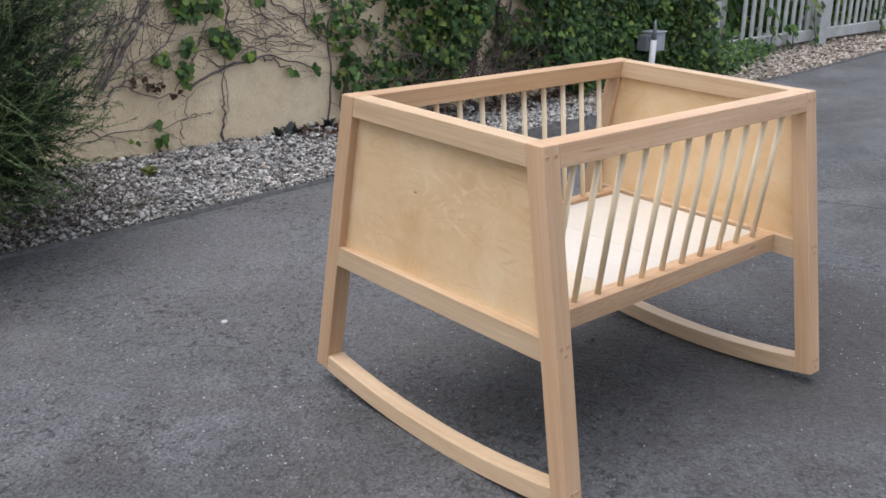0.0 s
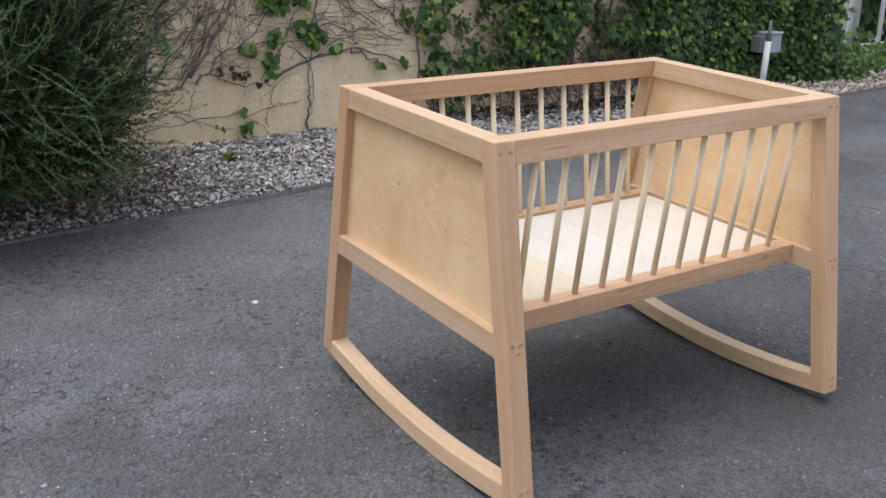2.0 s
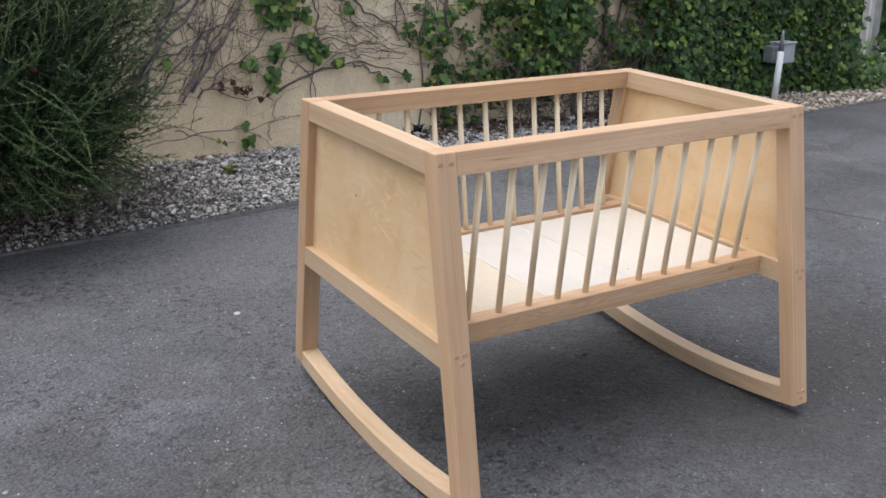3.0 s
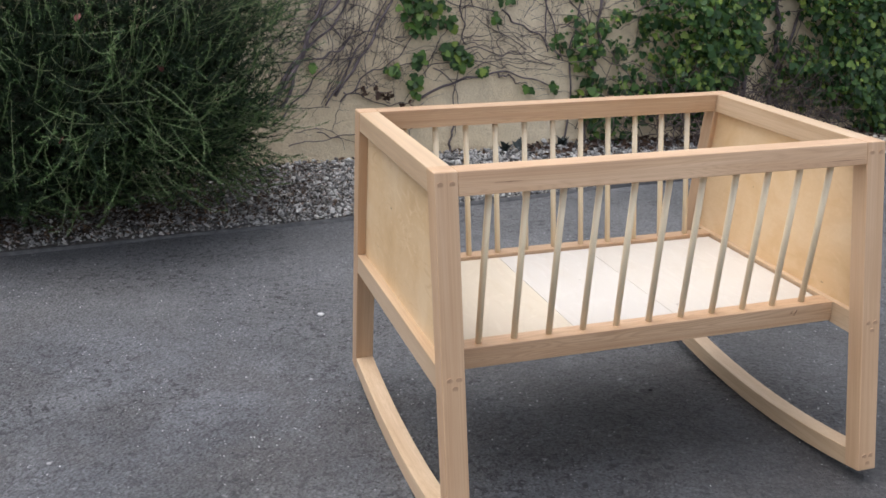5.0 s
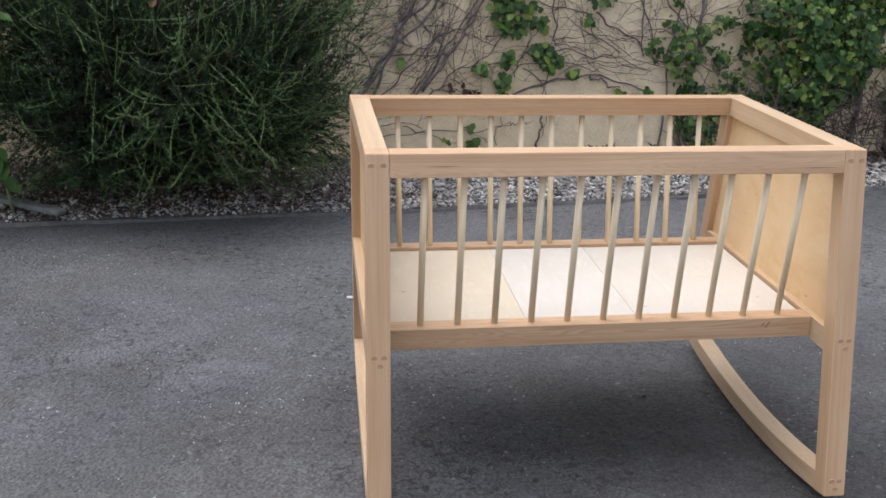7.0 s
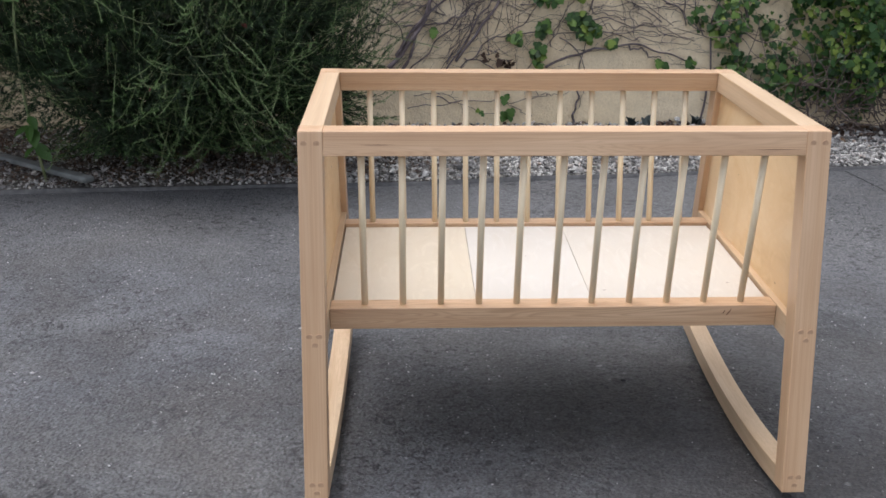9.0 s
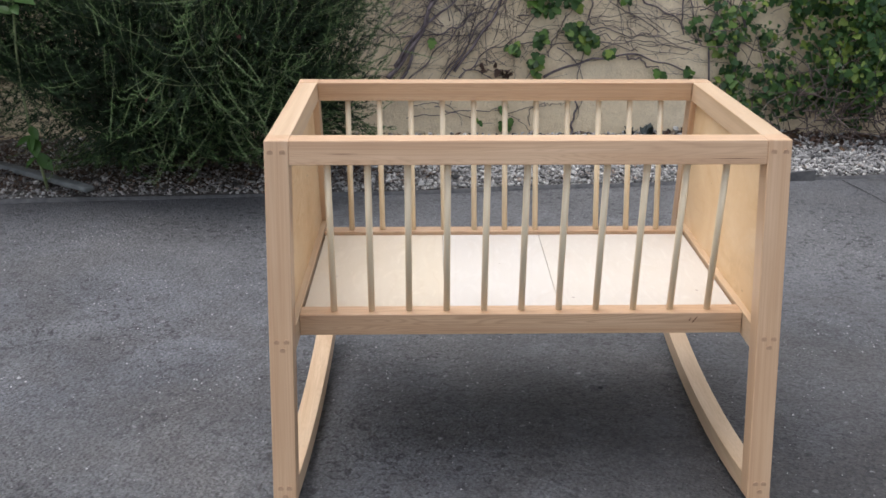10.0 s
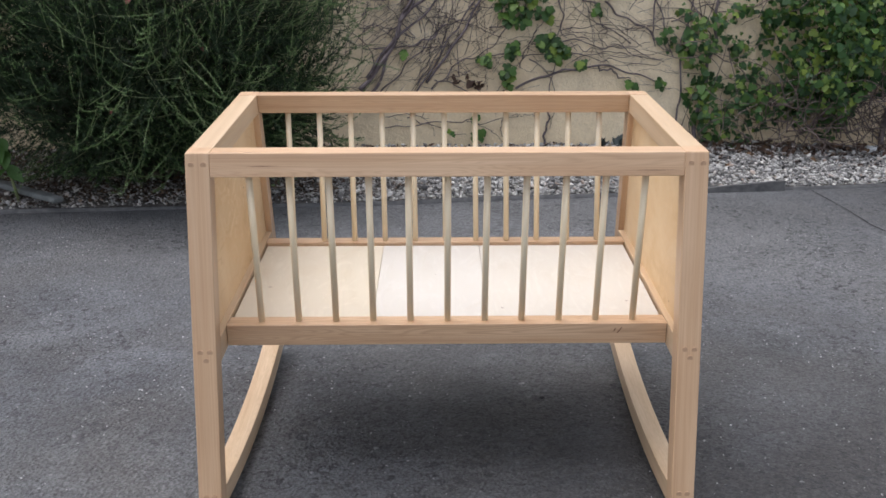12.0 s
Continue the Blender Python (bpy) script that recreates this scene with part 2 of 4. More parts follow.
def foliage(name, stops, through=0.25, rough=0.5, spots=None, single=False):
    k = Mat(name, rough, spec=0.4)
    c = k.ramp(k.rand() if single else k.island(), *stops)
    c = k.mix(k.ramp(k.noise(7, 3), (0.4, 0.0), (0.7, 0.5)), c, stops[0][1])
    if spots:
        c = k.mix(k.ramp(k.noise(90, 2), (0.62, 0.0), (0.72, 0.7)), c, spots)
    k.done(c)
    t = k.n.new("ShaderNodeBsdfTranslucent")
    k.put(t.inputs[0], c)
    s = k.n.new("ShaderNodeMixShader")
    s.inputs[0].default_value = through
    k.l.new(k.b.outputs[0], s.inputs[1]), k.l.new(t.outputs[0], s.inputs[2])
    k.l.new(s.outputs[0], k.n["Material Output"].inputs[0])
    return k.m


ivy_leaf = foliage("ivy_leaf", ((0.0, (0.018, 0.050, 0.014)), (0.4, (0.040, 0.104, 0.025)), (0.75, (0.092, 0.180, 0.034)), (1.0, (0.26, 0.34, 0.054))))
spray_leaf = foliage("spray_leaf", ((0.0, (0.020, 0.052, 0.010)), (0.5, (0.045, 0.110, 0.018)), (0.8, (0.10, 0.19, 0.028)), (1.0, (0.24, 0.32, 0.045))), single=True)
dry_leaf = foliage("dry_leaf", ((0.0, (0.045, 0.027, 0.019)), (0.6, (0.105, 0.062, 0.042)), (1.0, (0.19, 0.12, 0.065))), 0.1, 0.8)
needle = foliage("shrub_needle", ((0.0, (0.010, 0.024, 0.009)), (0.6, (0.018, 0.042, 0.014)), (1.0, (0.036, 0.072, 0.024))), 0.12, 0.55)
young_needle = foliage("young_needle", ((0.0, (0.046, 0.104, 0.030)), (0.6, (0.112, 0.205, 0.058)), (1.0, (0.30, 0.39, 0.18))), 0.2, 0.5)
# inner needles darker: the shade inside the shrub is put into their colour
inner_needle = foliage("inner_needle", ((0.0, (0.012, 0.020, 0.009)), (0.7, (0.022, 0.036, 0.014)), (1.0, (0.045, 0.036, 0.022))), 0.05, 0.7)
red_leaf = foliage("red_leaf", ((0.0, (0.16, 0.05, 0.045)), (1.0, (0.30, 0.11, 0.09))), 0.2, 0.6, single=True)
bright_leaf = foliage("bright_leaf", ((0.0, (0.04, 0.10, 0.018)), (1.0, (0.09, 0.19, 0.032))), 0.3)
weed_leaf = foliage("weed_leaf", ((0.0, (0.09, 0.115, 0.022)), (1.0, (0.21, 0.23, 0.045))), 0.3)
succulent_leaf = foliage("succulent_leaf", ((0.0, (0.03, 0.045, 0.04)), (1.0, (0.07, 0.075, 0.075))), 0.05, 0.5)


def plain(name, a, b, scale, rough, metal=0.0, relief=0.2, dist=0.002):
    k = Mat(name, rough, metal)
    f = k.noise(scale, 4, 0.6)
    return k.done(k.ramp(f, (0.3, a), (0.7, b)), None, k.bump(f, relief, dist))


vine_bark = plain("vine_bark", (0.075, 0.060, 0.060), (0.20, 0.165, 0.168), 40, 0.9, relief=0.5)
twig_bark = plain("twig_bark", (0.070, 0.051, 0.043), (0.19, 0.145, 0.127), 40, 0.9)
green_stem = plain("green_stem", (0.13, 0.165, 0.07), (0.29, 0.32, 0.16), 30, 0.7)
shrub_bark = plain("shrub_bark", (0.045, 0.035, 0.028), (0.11, 0.085, 0.065), 35, 0.9, relief=0.5)
edging_plastic = plain("edging_plastic", (0.05, 0.05, 0.052), (0.12, 0.118, 0.115), 30, 0.75)
white_paint = plain("weathered_white_paint", (0.36, 0.38, 0.37), (0.54, 0.56, 0.55), 9, 0.6)
grey_metal = plain("painted_grey_metal", (0.30, 0.33, 0.36), (0.40, 0.43, 0.46), 20, 0.5)
mid_metal = plain("darker_grey_metal", (0.13, 0.145, 0.16), (0.21, 0.225, 0.245), 25, 0.5, 0.2)
pale_pipe = plain("pale_pipe", (0.50, 0.52, 0.53), (0.64, 0.66, 0.66), 18, 0.45)
board_grey = plain("weathered_board", (0.085, 0.095, 0.092), (0.17, 0.18, 0.174), 25, 0.8)
crack_dark = plain("crack_fill", (0.018, 0.018, 0.02), (0.04, 0.04, 0.042), 60, 0.95)
chip_stone = plain("pale_chip", (0.19, 0.19, 0.19), (0.58, 0.575, 0.565), 9, 0.7)
white_stone = plain("white_pebble", (0.45, 0.45, 0.44), (0.66, 0.65, 0.63), 60, 0.7)
old_post = plain("weathered_post", (0.24, 0.235, 0.22), (0.38, 0.375, 0.355), 12, 0.85)
brick_red = plain("brick_red", (0.22, 0.08, 0.06), (0.34, 0.15, 0.11), 40, 0.9)

# ---- building helpers ----


def mesh_of(name, verts, faces, material, smooth=False):
    me = bpy.data.meshes.new(name)
    me.from_pydata(verts.tolist() if isinstance(verts, np.ndarray) else verts, [], faces.tolist() if isinstance(faces, np.ndarray) else faces)
    me.materials.append(material)
    if smooth:
        me.polygons.foreach_set("use_smooth", np.ones(len(me.polygons), dtype=bool))
    me.update()
    return me


def part(name, bm, material=None, parent=None, label=""):
    """Links a bmesh, or a ready mesh, as one object under a thing or a part."""
    if isinstance(bm, bmesh.types.BMesh):
        me = bpy.data.meshes.new(name)
        bm.normal_update()
        bm.to_mesh(me), bm.free()
        me.materials.append(material)
    else:
        me = bm
    ob = new(name, me)
    ob.parent = parent
    return tagged(ob, label)


def prism(outline, axis, a, b, bevel=0.0015, segments=2):
    """A closed outline of (u, v) drawn across an axis and extruded from a to b. axis 0: (y, z), 1: (x, z), 2: (x, y)."""
    bm = bmesh.new()
    at = {0: lambda u, v, w: (w, u, v), 1: lambda u, v, w: (u, w, v), 2: lambda u, v, w: (u, v, w)}[axis]
    lo = [bm.verts.new(at(u, v, a)) for u, v in outline]
    hi = [bm.verts.new(at(u, v, b)) for u, v in outline]
    bm.faces.new(lo), bm.faces.new(hi)
    for i in range(len(lo)):
        j = (i + 1) % len(lo)
        bm.faces.new((lo[i], lo[j], hi[j], hi[i]))
    bmesh.ops.recalc_face_normals(bm, faces=bm.faces)
    if bevel:
        sharp = [e for e in bm.edges if e.calc_face_angle(0) > 0.3]
        bmesh.ops.bevel(bm, geom=sharp, offset=bevel, segments=segments, affect="EDGES", profile=0.5)
    return bm


def box(x0, x1, y0, y1, z0, z1, bevel=0.0015):
    return prism([(x0, y0), (x1, y0), (x1, y1), (x0, y1)], 2, z0, z1, bevel)


def tube(points, radii, sides=6):
    """Vertices and faces of a round, tapering rod along points."""
    p = np.array(points, float)
    r = np.broadcast_to(np.asarray(radii, float), (len(p),))
    d = np.gradient(p, axis=0)
    d /= np.linalg.norm(d, axis=1)[:, None] + 1e-9
    ref = np.where(np.abs(d[:, 2:3]) > 0.9, [[1.0, 0, 0]], [[0, 0, 1.0]])
    u = np.cross(d, ref)
    u /= np.linalg.norm(u, axis=1)[:, None] + 1e-9
    v = np.cross(d, u)
    a = np.arange(sides) * 2 * math.pi / sides
    ring = p[:, None] + r[:, None, None] * (np.cos(a)[None, :, None] * u[:, None] + np.sin(a)[None, :, None] * v[:, None])
    n, s = len(p), sides
    i, j = np.meshgrid(np.arange(n - 1), np.arange(s), indexing="ij")
    q = np.stack([i * s + j, i * s + (j + 1) % s, (i + 1) * s + (j + 1) % s, (i + 1) * s + j], -1).reshape(-1, 4)
    faces = q.tolist() + [list(range(s))[::-1], list(range((n - 1) * s, n * s))]
    return ring.reshape(-1, 3), faces


def gather(pieces):
    """Several (vertices, faces) laid into one."""
    vs, fs, at = [], [], 0
    for v, f in pieces:
        vs.append(v)
        fs += [[k + at for k in g] for g in f]
        at += len(v)
    return np.concatenate(vs), fs


def scatter(template, faces, place, turn, size):
    """Copies of a small template at many places: (n,3) places, (n,3,3) turns, (n,3) sizes."""
    v = np.einsum("nij,nkj->nki", turn, template[None] * size[:, None, :]) + place[:, None, :]
    f = (faces[None] + (np.arange(len(place)) * len(template))[:, None, None]).reshape(-1, faces.shape[1])
    return v.reshape(-1, 3), f


def turns(rng, n):
    q = rng.normal(size=(n, 4))
    w, x, y, z = (q / np.linalg.norm(q, axis=1)[:, None]).T
    return np.stack([np.stack([1 - 2 * (y * y + z * z), 2 * (x * y - z * w), 2 * (x * z + y * w)], -1),
                     np.stack([2 * (x * y + z * w), 1 - 2 * (x * x + z * z), 2 * (y * z - x * w)], -1),
                     np.stack([2 * (x * z - y * w), 2 * (y * z + x * w), 1 - 2 * (x * x + y * y)], -1)], 1)


def facing(tip, normal):
    """Turns whose y axis is the leaf's tip and whose z axis is near its normal."""
    y = tip / (np.linalg.norm(tip, axis=1)[:, None] + 1e-9)
    x = np.cross(y, normal)
    x /= np.linalg.norm(x, axis=1)[:, None] + 1e-9
    return np.stack([x, y, np.cross(x, y)], -1)


def ball(level):
    bm = bmesh.new()
    bmesh.ops.create_icosphere(bm, subdivisions=level, radius=1.0)
    v = np.array([p.co[:] for p in bm.verts])
    f = np.array([[p.index for p in g.verts] for g in bm.faces])
    bm.free()
    return v, f


def lobed_leaf():
    """A three-lobed, toothed leaf about 1 across, base at the origin, tip along y, slightly folded and cupped."""
    half = [(0.12, -0.12), (0.32, -0.10), (0.50, 0.06), (0.56, 0.24), (0.38, 0.34), (0.33, 0.42), (0.40, 0.56), (0.30, 0.74), (0.14, 0.86)]
    rim = half + [(0.0, 1.0)] + [(-x, y) for x, y in half[::-1]]
    pts = [(0.0, 0.0)] + [(0.0, 0.45)] + rim
    v = np.array([(x, y, 0.10 * abs(x) - 0.22 * (y - 0.35) ** 2 - 0.30 * x * x) for x, y in pts])
    n = len(rim)
    f = [(1, 2 + i, 3 + i) for i in range(n - 1)] + [(1, 0, 2), (1, n + 1, 0)]
    return v, np.array(f)


def rim_up(rim):
    return [(x, y, 0.3 * abs(x) - 0.25 * (y - 0.4) ** 2) for x, y in rim]


LEAF, LEAF_F = lobed_leaf()
OVAL = np.array([(0, 0, 0), (0, 0.45, 0)] + rim_up([(0.16, 0.12), (0.26, 0.38), (0.22, 0.68), (0.0, 1.0), (-0.22, 0.68), (-0.26, 0.38), (-0.16, 0.12)]))
OVAL_F = np.array([(1, 2 + i, 3 + i) for i in range(6)] + [(1, 0, 2), (1, 8, 0)])

# ---- the setting ----
GROUND = -0.008
EDGE_X = (-6.0, -1.77, -1.20, -0.80, -0.43, -0.10, 0.23, 0.65, 1.12, 1.43, 1.87, 4.87, 6.8, 12.0)
EDGE_Y = (1.38, 1.655, 1.712, 1.742, 1.757, 1.778, 1.825, 1.872, 1.945, 1.972, 2.01, 2.18, 2.38, 2.9)


def edge_y(x):
    return np.interp(x, EDGE_X, EDGE_Y)


def wall_y(x):
    return 2.385 + 0.04 * x


def bed_z(x, y):
    """The height of the gravel bed, which climbs from its edging to the wall."""
    back = np.where(x < 4.28, wall_y(x), 3.2)
    s = np.clip((y - edge_y(x)) / (back - edge_y(x)), 0, 1)
    top = np.interp(x, (-6, 0, 1.2, 2.0, 4.6, 12), (0.10, 0.085, 0.085, 0.05, 0.03, 0.05))
    return GROUND + 0.006 + s * top


bm = bmesh.new()
R = 400.0
xs = [-R, -60, -12, -4, 0, 4, 12, 60, R]
grid = [[bm.verts.new((x, y, GROUND)) for x in xs] for y in xs]
for i in range(len(xs) - 1):
    for j in range(len(xs) - 1):
        bm.faces.new((grid[i][j], grid[i][j + 1], grid[i + 1][j + 1], grid[i + 1][j]))
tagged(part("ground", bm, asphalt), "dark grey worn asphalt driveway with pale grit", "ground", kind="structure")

# the cream garden wall, slightly askew to the cradle
bm = prism([(-7.0, wall_y(-7.0)), (4.28, wall_y(4.28)), (4.28, wall_y(4.28) + 0.2), (-7.0, wall_y(-7.0) + 0.2)], 2, GROUND - 0.05, 2.1, 0.01)
tagged(part("wall_north", bm, stucco), "cream stucco garden wall with climbing stems", "wall", kind="structure")
bm = prism([(4.97, 2.85), (5.06, 2.85), (5.06, 2.94), (4.97, 2.94)], 2, GROUND, 2.1, 0.008)
tagged(part("gate_post", bm, old_post), "weathered grey timber post at the end of the fence", "post", kind="structure")

# the gravel bed: soil sheet and loose stones
sx = np.concatenate([np.linspace(-6, -2.2, 12), np.linspace(-2.0, 2.6, 47), np.linspace(2.9, 12, 30)])
rows = 9
vs, fs = [], []
for i, x in enumerate(sx):
    back = wall_y(x) + 0.05 if x < 4.28 else 3.4
    for j in range(rows):
        y = edge_y(x) + 0.004 + (back - edge_y(x)) * j / (rows - 1)
        vs.append((x, y, float(bed_z(x, y)) - 0.004 + (0.004 if j else 0.0)))
for i in range(len(sx) - 1):
    for j in range(rows - 1):
        a = i * rows + j
        fs.append((a, a + rows, a + rows + 1, a + 1))
tagged(part("gravel_bed", mesh_of("gravel_bed", vs, fs, soil)), "dark soil under loose gravel along the wall", "gravel bed", kind="structure")


def stones(rng, n, x0, x1, ybacks, size, level, lift):
    v, f = ball(level)
    v = v * (1 + 0.22 * np.sin(v[:, [1, 2, 0]] * 4.1 + 1.0))
    x = rng.uniform(x0, x1, n)
    back = np.where(x < 4.28, wall_y(x) - 0.01, ybacks)
    y = edge_y(x) + 0.012 + (back - edge_y(x) - 0.012) * rng.uniform(0, 1, n)
    # under the shrub dark soil shows between the stones, also standing in for shade
    keep = rng.random(n) < np.interp(x, (-1.2, -0.5, 0.1), (0.38, 0.55, 1.0))
    x, y = x[keep], y[keep]
    n = len(x)
    s = size * rng.lognormal(0, 0.32, n)
    z = bed_z(x, y) + rng.uniform(-0.2, lift, n) * s
    dims = s[:, None] * np.stack([rng.uniform(0.9, 1.55, n), rng.uniform(0.55, 0.95, n), rng.uniform(0.38, 0.68, n)], -1)
    a, up = rng.uniform(0, 6.28, n), rng.normal(0, 0.45, (n, 3)) + [0, 0, 1]
    up /= np.linalg.norm(up, axis=1)[:, None]
    lie = facing(np.cross(np.stack([np.cos(a), np.sin(a), 0 * a], -1), up), up)
    return scatter(v, f, np.stack([x, y, z], -1), lie, dims)


rng = np.random.default_rng(3)
v, f = stones(rng, 54000, -2.3, 2.7, 0, 0.0056, 1, 2.2)
tagged(part("gravel", mesh_of("gravel", v, f, gravel_stone)), "loose grey and white gravel stones by the wall", "gravel", kind="stuff")
v, f = stones(rng, 14000, 2.6, 9.0, 3.15, 0.0098, 1, 1.4)
tagged(part("gravel", mesh_of("gravel", v, f, pebble, True)), "pale beige gravel in front of the white fence", "gravel", kind="stuff")

# grit on the asphalt: pale chips, thinning out with distance
n = 20000
x, y = rng.uniform(-2.6, 3.0, n), rng.uniform(-1.1, 1.7, n)
v, f = ball(1)
heap = np.array([noise.noise(Vector((a * 2.0, b * 2.0, 7.0))) + 0.6 * noise.noise(Vector((a * 6.0, b * 6.0, 2.0))) for a, b in zip(x, y)])
keep = rng.random(n) < np.clip(0.40 + 1.5 * heap, 0.06, 1.0)
x, y = x[keep], y[keep]
n = len(x)
s = np.minimum(0.00096 * rng.lognormal(0, 0.5, n), 0.0026)
v, f = scatter(v, f, np.stack([x, y, GROUND + s * 0.3], -1), turns(rng, n), s[:, None] * rng.uniform(0.6, 1.3, (n, 3)))
tagged(part("grit", mesh_of("grit", v, f, chip_stone)), "scattered pale grit on the asphalt", "grit", kind="stuff")


def pebble_on(x, y, size, seed, material=white_stone, label="small white pebble lying on the asphalt"):
    r = np.random.default_rng(seed)
    v, f = ball(2)
    v = (v * (1 + 0.15 * np.sin(v[:, [2, 0, 1]] * 3 + seed))) @ turns(r, 1)[0].T * size * np.array([1.2, 0.9, 0.6])
    v[:, 2] -= v[:, 2].min() + 0.0008
    ob = part("pebble", mesh_of("pebble", v, f, material, True))
    ob.location = (x, y, GROUND)
    return tagged(ob, label, "pebble", "pebbles on the asphalt")


for i, (x, y, s) in enumerate([(-0.427, 0.846, 0.0085), (-1.131, 0.20, 0.0045), (-0.537, 0.436, 0.0038)]):
    pebble_on(x, y, s, i, *((white_stone,) if i == 0 else (chip_stone, "small pale pebble lying on the asphalt")))
pebble_on(0.229, 0.127, 0.0048, 40, crack_dark, "small dark clod lying on the asphalt")


def ribbon(points, width, z):
    p = np.array(points, float)
    d = np.gradient(p, axis=0)
    d /= np.linalg.norm(d, axis=1)[:, None]
    s = np.stack([-d[:, 1], d[:, 0]], -1) * width[:, None] / 2
    v = np.concatenate([np.c_[p + s, np.full(len(p), z)], np.c_[p - s, np.full(len(p), z)]])
    n = len(p)
    return v, [[i, i + 1, n + i + 1, n + i] for i in range(n - 1)]


def crack(points, seed):
    r = np.random.default_rng(seed)
    p = np.array(points, float)
    t = np.linspace(0, len(p) - 1, 60)
    q = np.stack([np.interp(t, np.arange(len(p)), p[:, i]) for i in (0, 1)], -1)
    q += np.cumsum(r.normal(0, 0.003, q.shape), axis=0) * np.sin(np.linspace(0, math.pi, 60))[:, None]
    v, f = ribbon(q, 0.004 + 0.004 * r.random(60), GROUND + 0.0025)
    tagged(part("asphalt_crack", mesh_of("asphalt_crack", v, f, crack_dark)), "thin jagged crack across the asphalt", "crack", kind="structure")


crack([(1.535, 1.95), (1.56, 1.75), (1.60, 1.45), (1.79, 0.92), (1.965, 0.418), (2.06, 0.20), (2.35, -0.6)], 5)

# black edging between asphalt and gravel, with one length sprung loose
ex = np.linspace(-5.5, 11.0, 120)
vs, fs = [], []
for x in ex:
    y = float(edge_y(x)) + 0.004 * math.sin(x * 7.0)
    h = GROUND + 0.014 + 0.003 * math.sin(x * 3.1 + 1.0)
    vs += [(x, y - 0.006, GROUND - 0.01), (x, y - 0.005, h), (x, y + 0.004, h), (x, y + 0.006, GROUND - 0.01)]
for i in range(len(ex) - 1):
    for j in range(3):
        a = i * 4 + j
        fs.append((a, a + 4, a + 5, a + 1))
tagged(part("edging", mesh_of("edging", vs, fs, edging_plastic, True)), "black plastic edging strip between asphalt and gravel", "edging", kind="structure")
vs, fs = [], []
for i, x in enumerate(np.linspace(0.98, 1.425, 14)):
    y, up = float(edge_y(x)) - 0.012, 0.034 * (i / 13) ** 0.8
    vs += [(x, y - 0.008, GROUND), (x, y - 0.006, GROUND + 0.008 + up), (x, y + 0.004, GROUND + 0.010 + up), (x, y + 0.008, GROUND)]
for i in range(13):
    for j in range(4):
        a, b = i * 4 + j, i * 4 + (j + 1) % 4
        fs.append((a, a + 4, b + 4, b))
fs += [(0, 1, 2, 3), (55, 54, 53, 52)]
tagged(part("loose_edging", mesh_of("loose_edging", vs, fs, edging_plastic)), "loose raised end of black edging strip beside the gravel", "edging")

# ---- the cradle ----
H = 0.685          # top
LX, LW = 0.4535, 0.042   # half length, leg width
TOPY, LEAN_OUT, LD = 0.275, 0.181, 0.0405  # half width at the top, outward slope, leg depth
RAD = 2.03         # rocker radius
RAIL, LOW = 0.042, 0.348
ROCK = 0.038

cradle = tagged(new("cradle"), "pale wooden rocking cradle with spindle sides standing on asphalt", "cradle")
cradle.matrix_world = pose(0, 0.0167, GROUND + 0.0005, 1.41, 0, 0)


def outer(z):
    return TOPY + LEAN_OUT * (H - z)


def arc(y, lift=0.0):
    r = RAD - lift
    return RAD - math.sqrt(r * r - y * y)


def on_arc(offset, lift):
    """The half width at which a leg's line, moved in by offset, meets the rocker's curve."""
    y = 0.35
    for _ in range(30):
        y = outer(arc(y, lift)) - offset
    return y


def leg(x0, x1, side):
    yo, yi = on_arc(0, 0), on_arc(LD, 0)
    mid = (yo + yi) / 2
    line = [(yo, arc(yo)), (TOPY, H), (TOPY - LD, H), (yi, arc(yi)), (mid, arc(mid))]
    ob = part("leg", prism([(side * y, z) for y, z in line], 0, x0, x1, 0.002), wood_z, cradle)
    c = (x0 + x1) / 2
    spots = [(-0.0105, H - 0.0205), (0.0105, H - 0.0205), (-0.008, 0.336), (0.009, 0.336), (0.002, 0.321), (-0.007, 0.067), (0.008, 0.067), (0.001, 0.052)]
    for dx, z in spots:
        v, f = tube([(c + dx, side * (outer(z) - 0.004), z), (c + dx, side * (outer(z) + 0.0006), z)], 0.0052, 12)
        part("peg", mesh_of("peg", v, f, peg_wood), peg_wood, ob, "round darker end-grain peg")


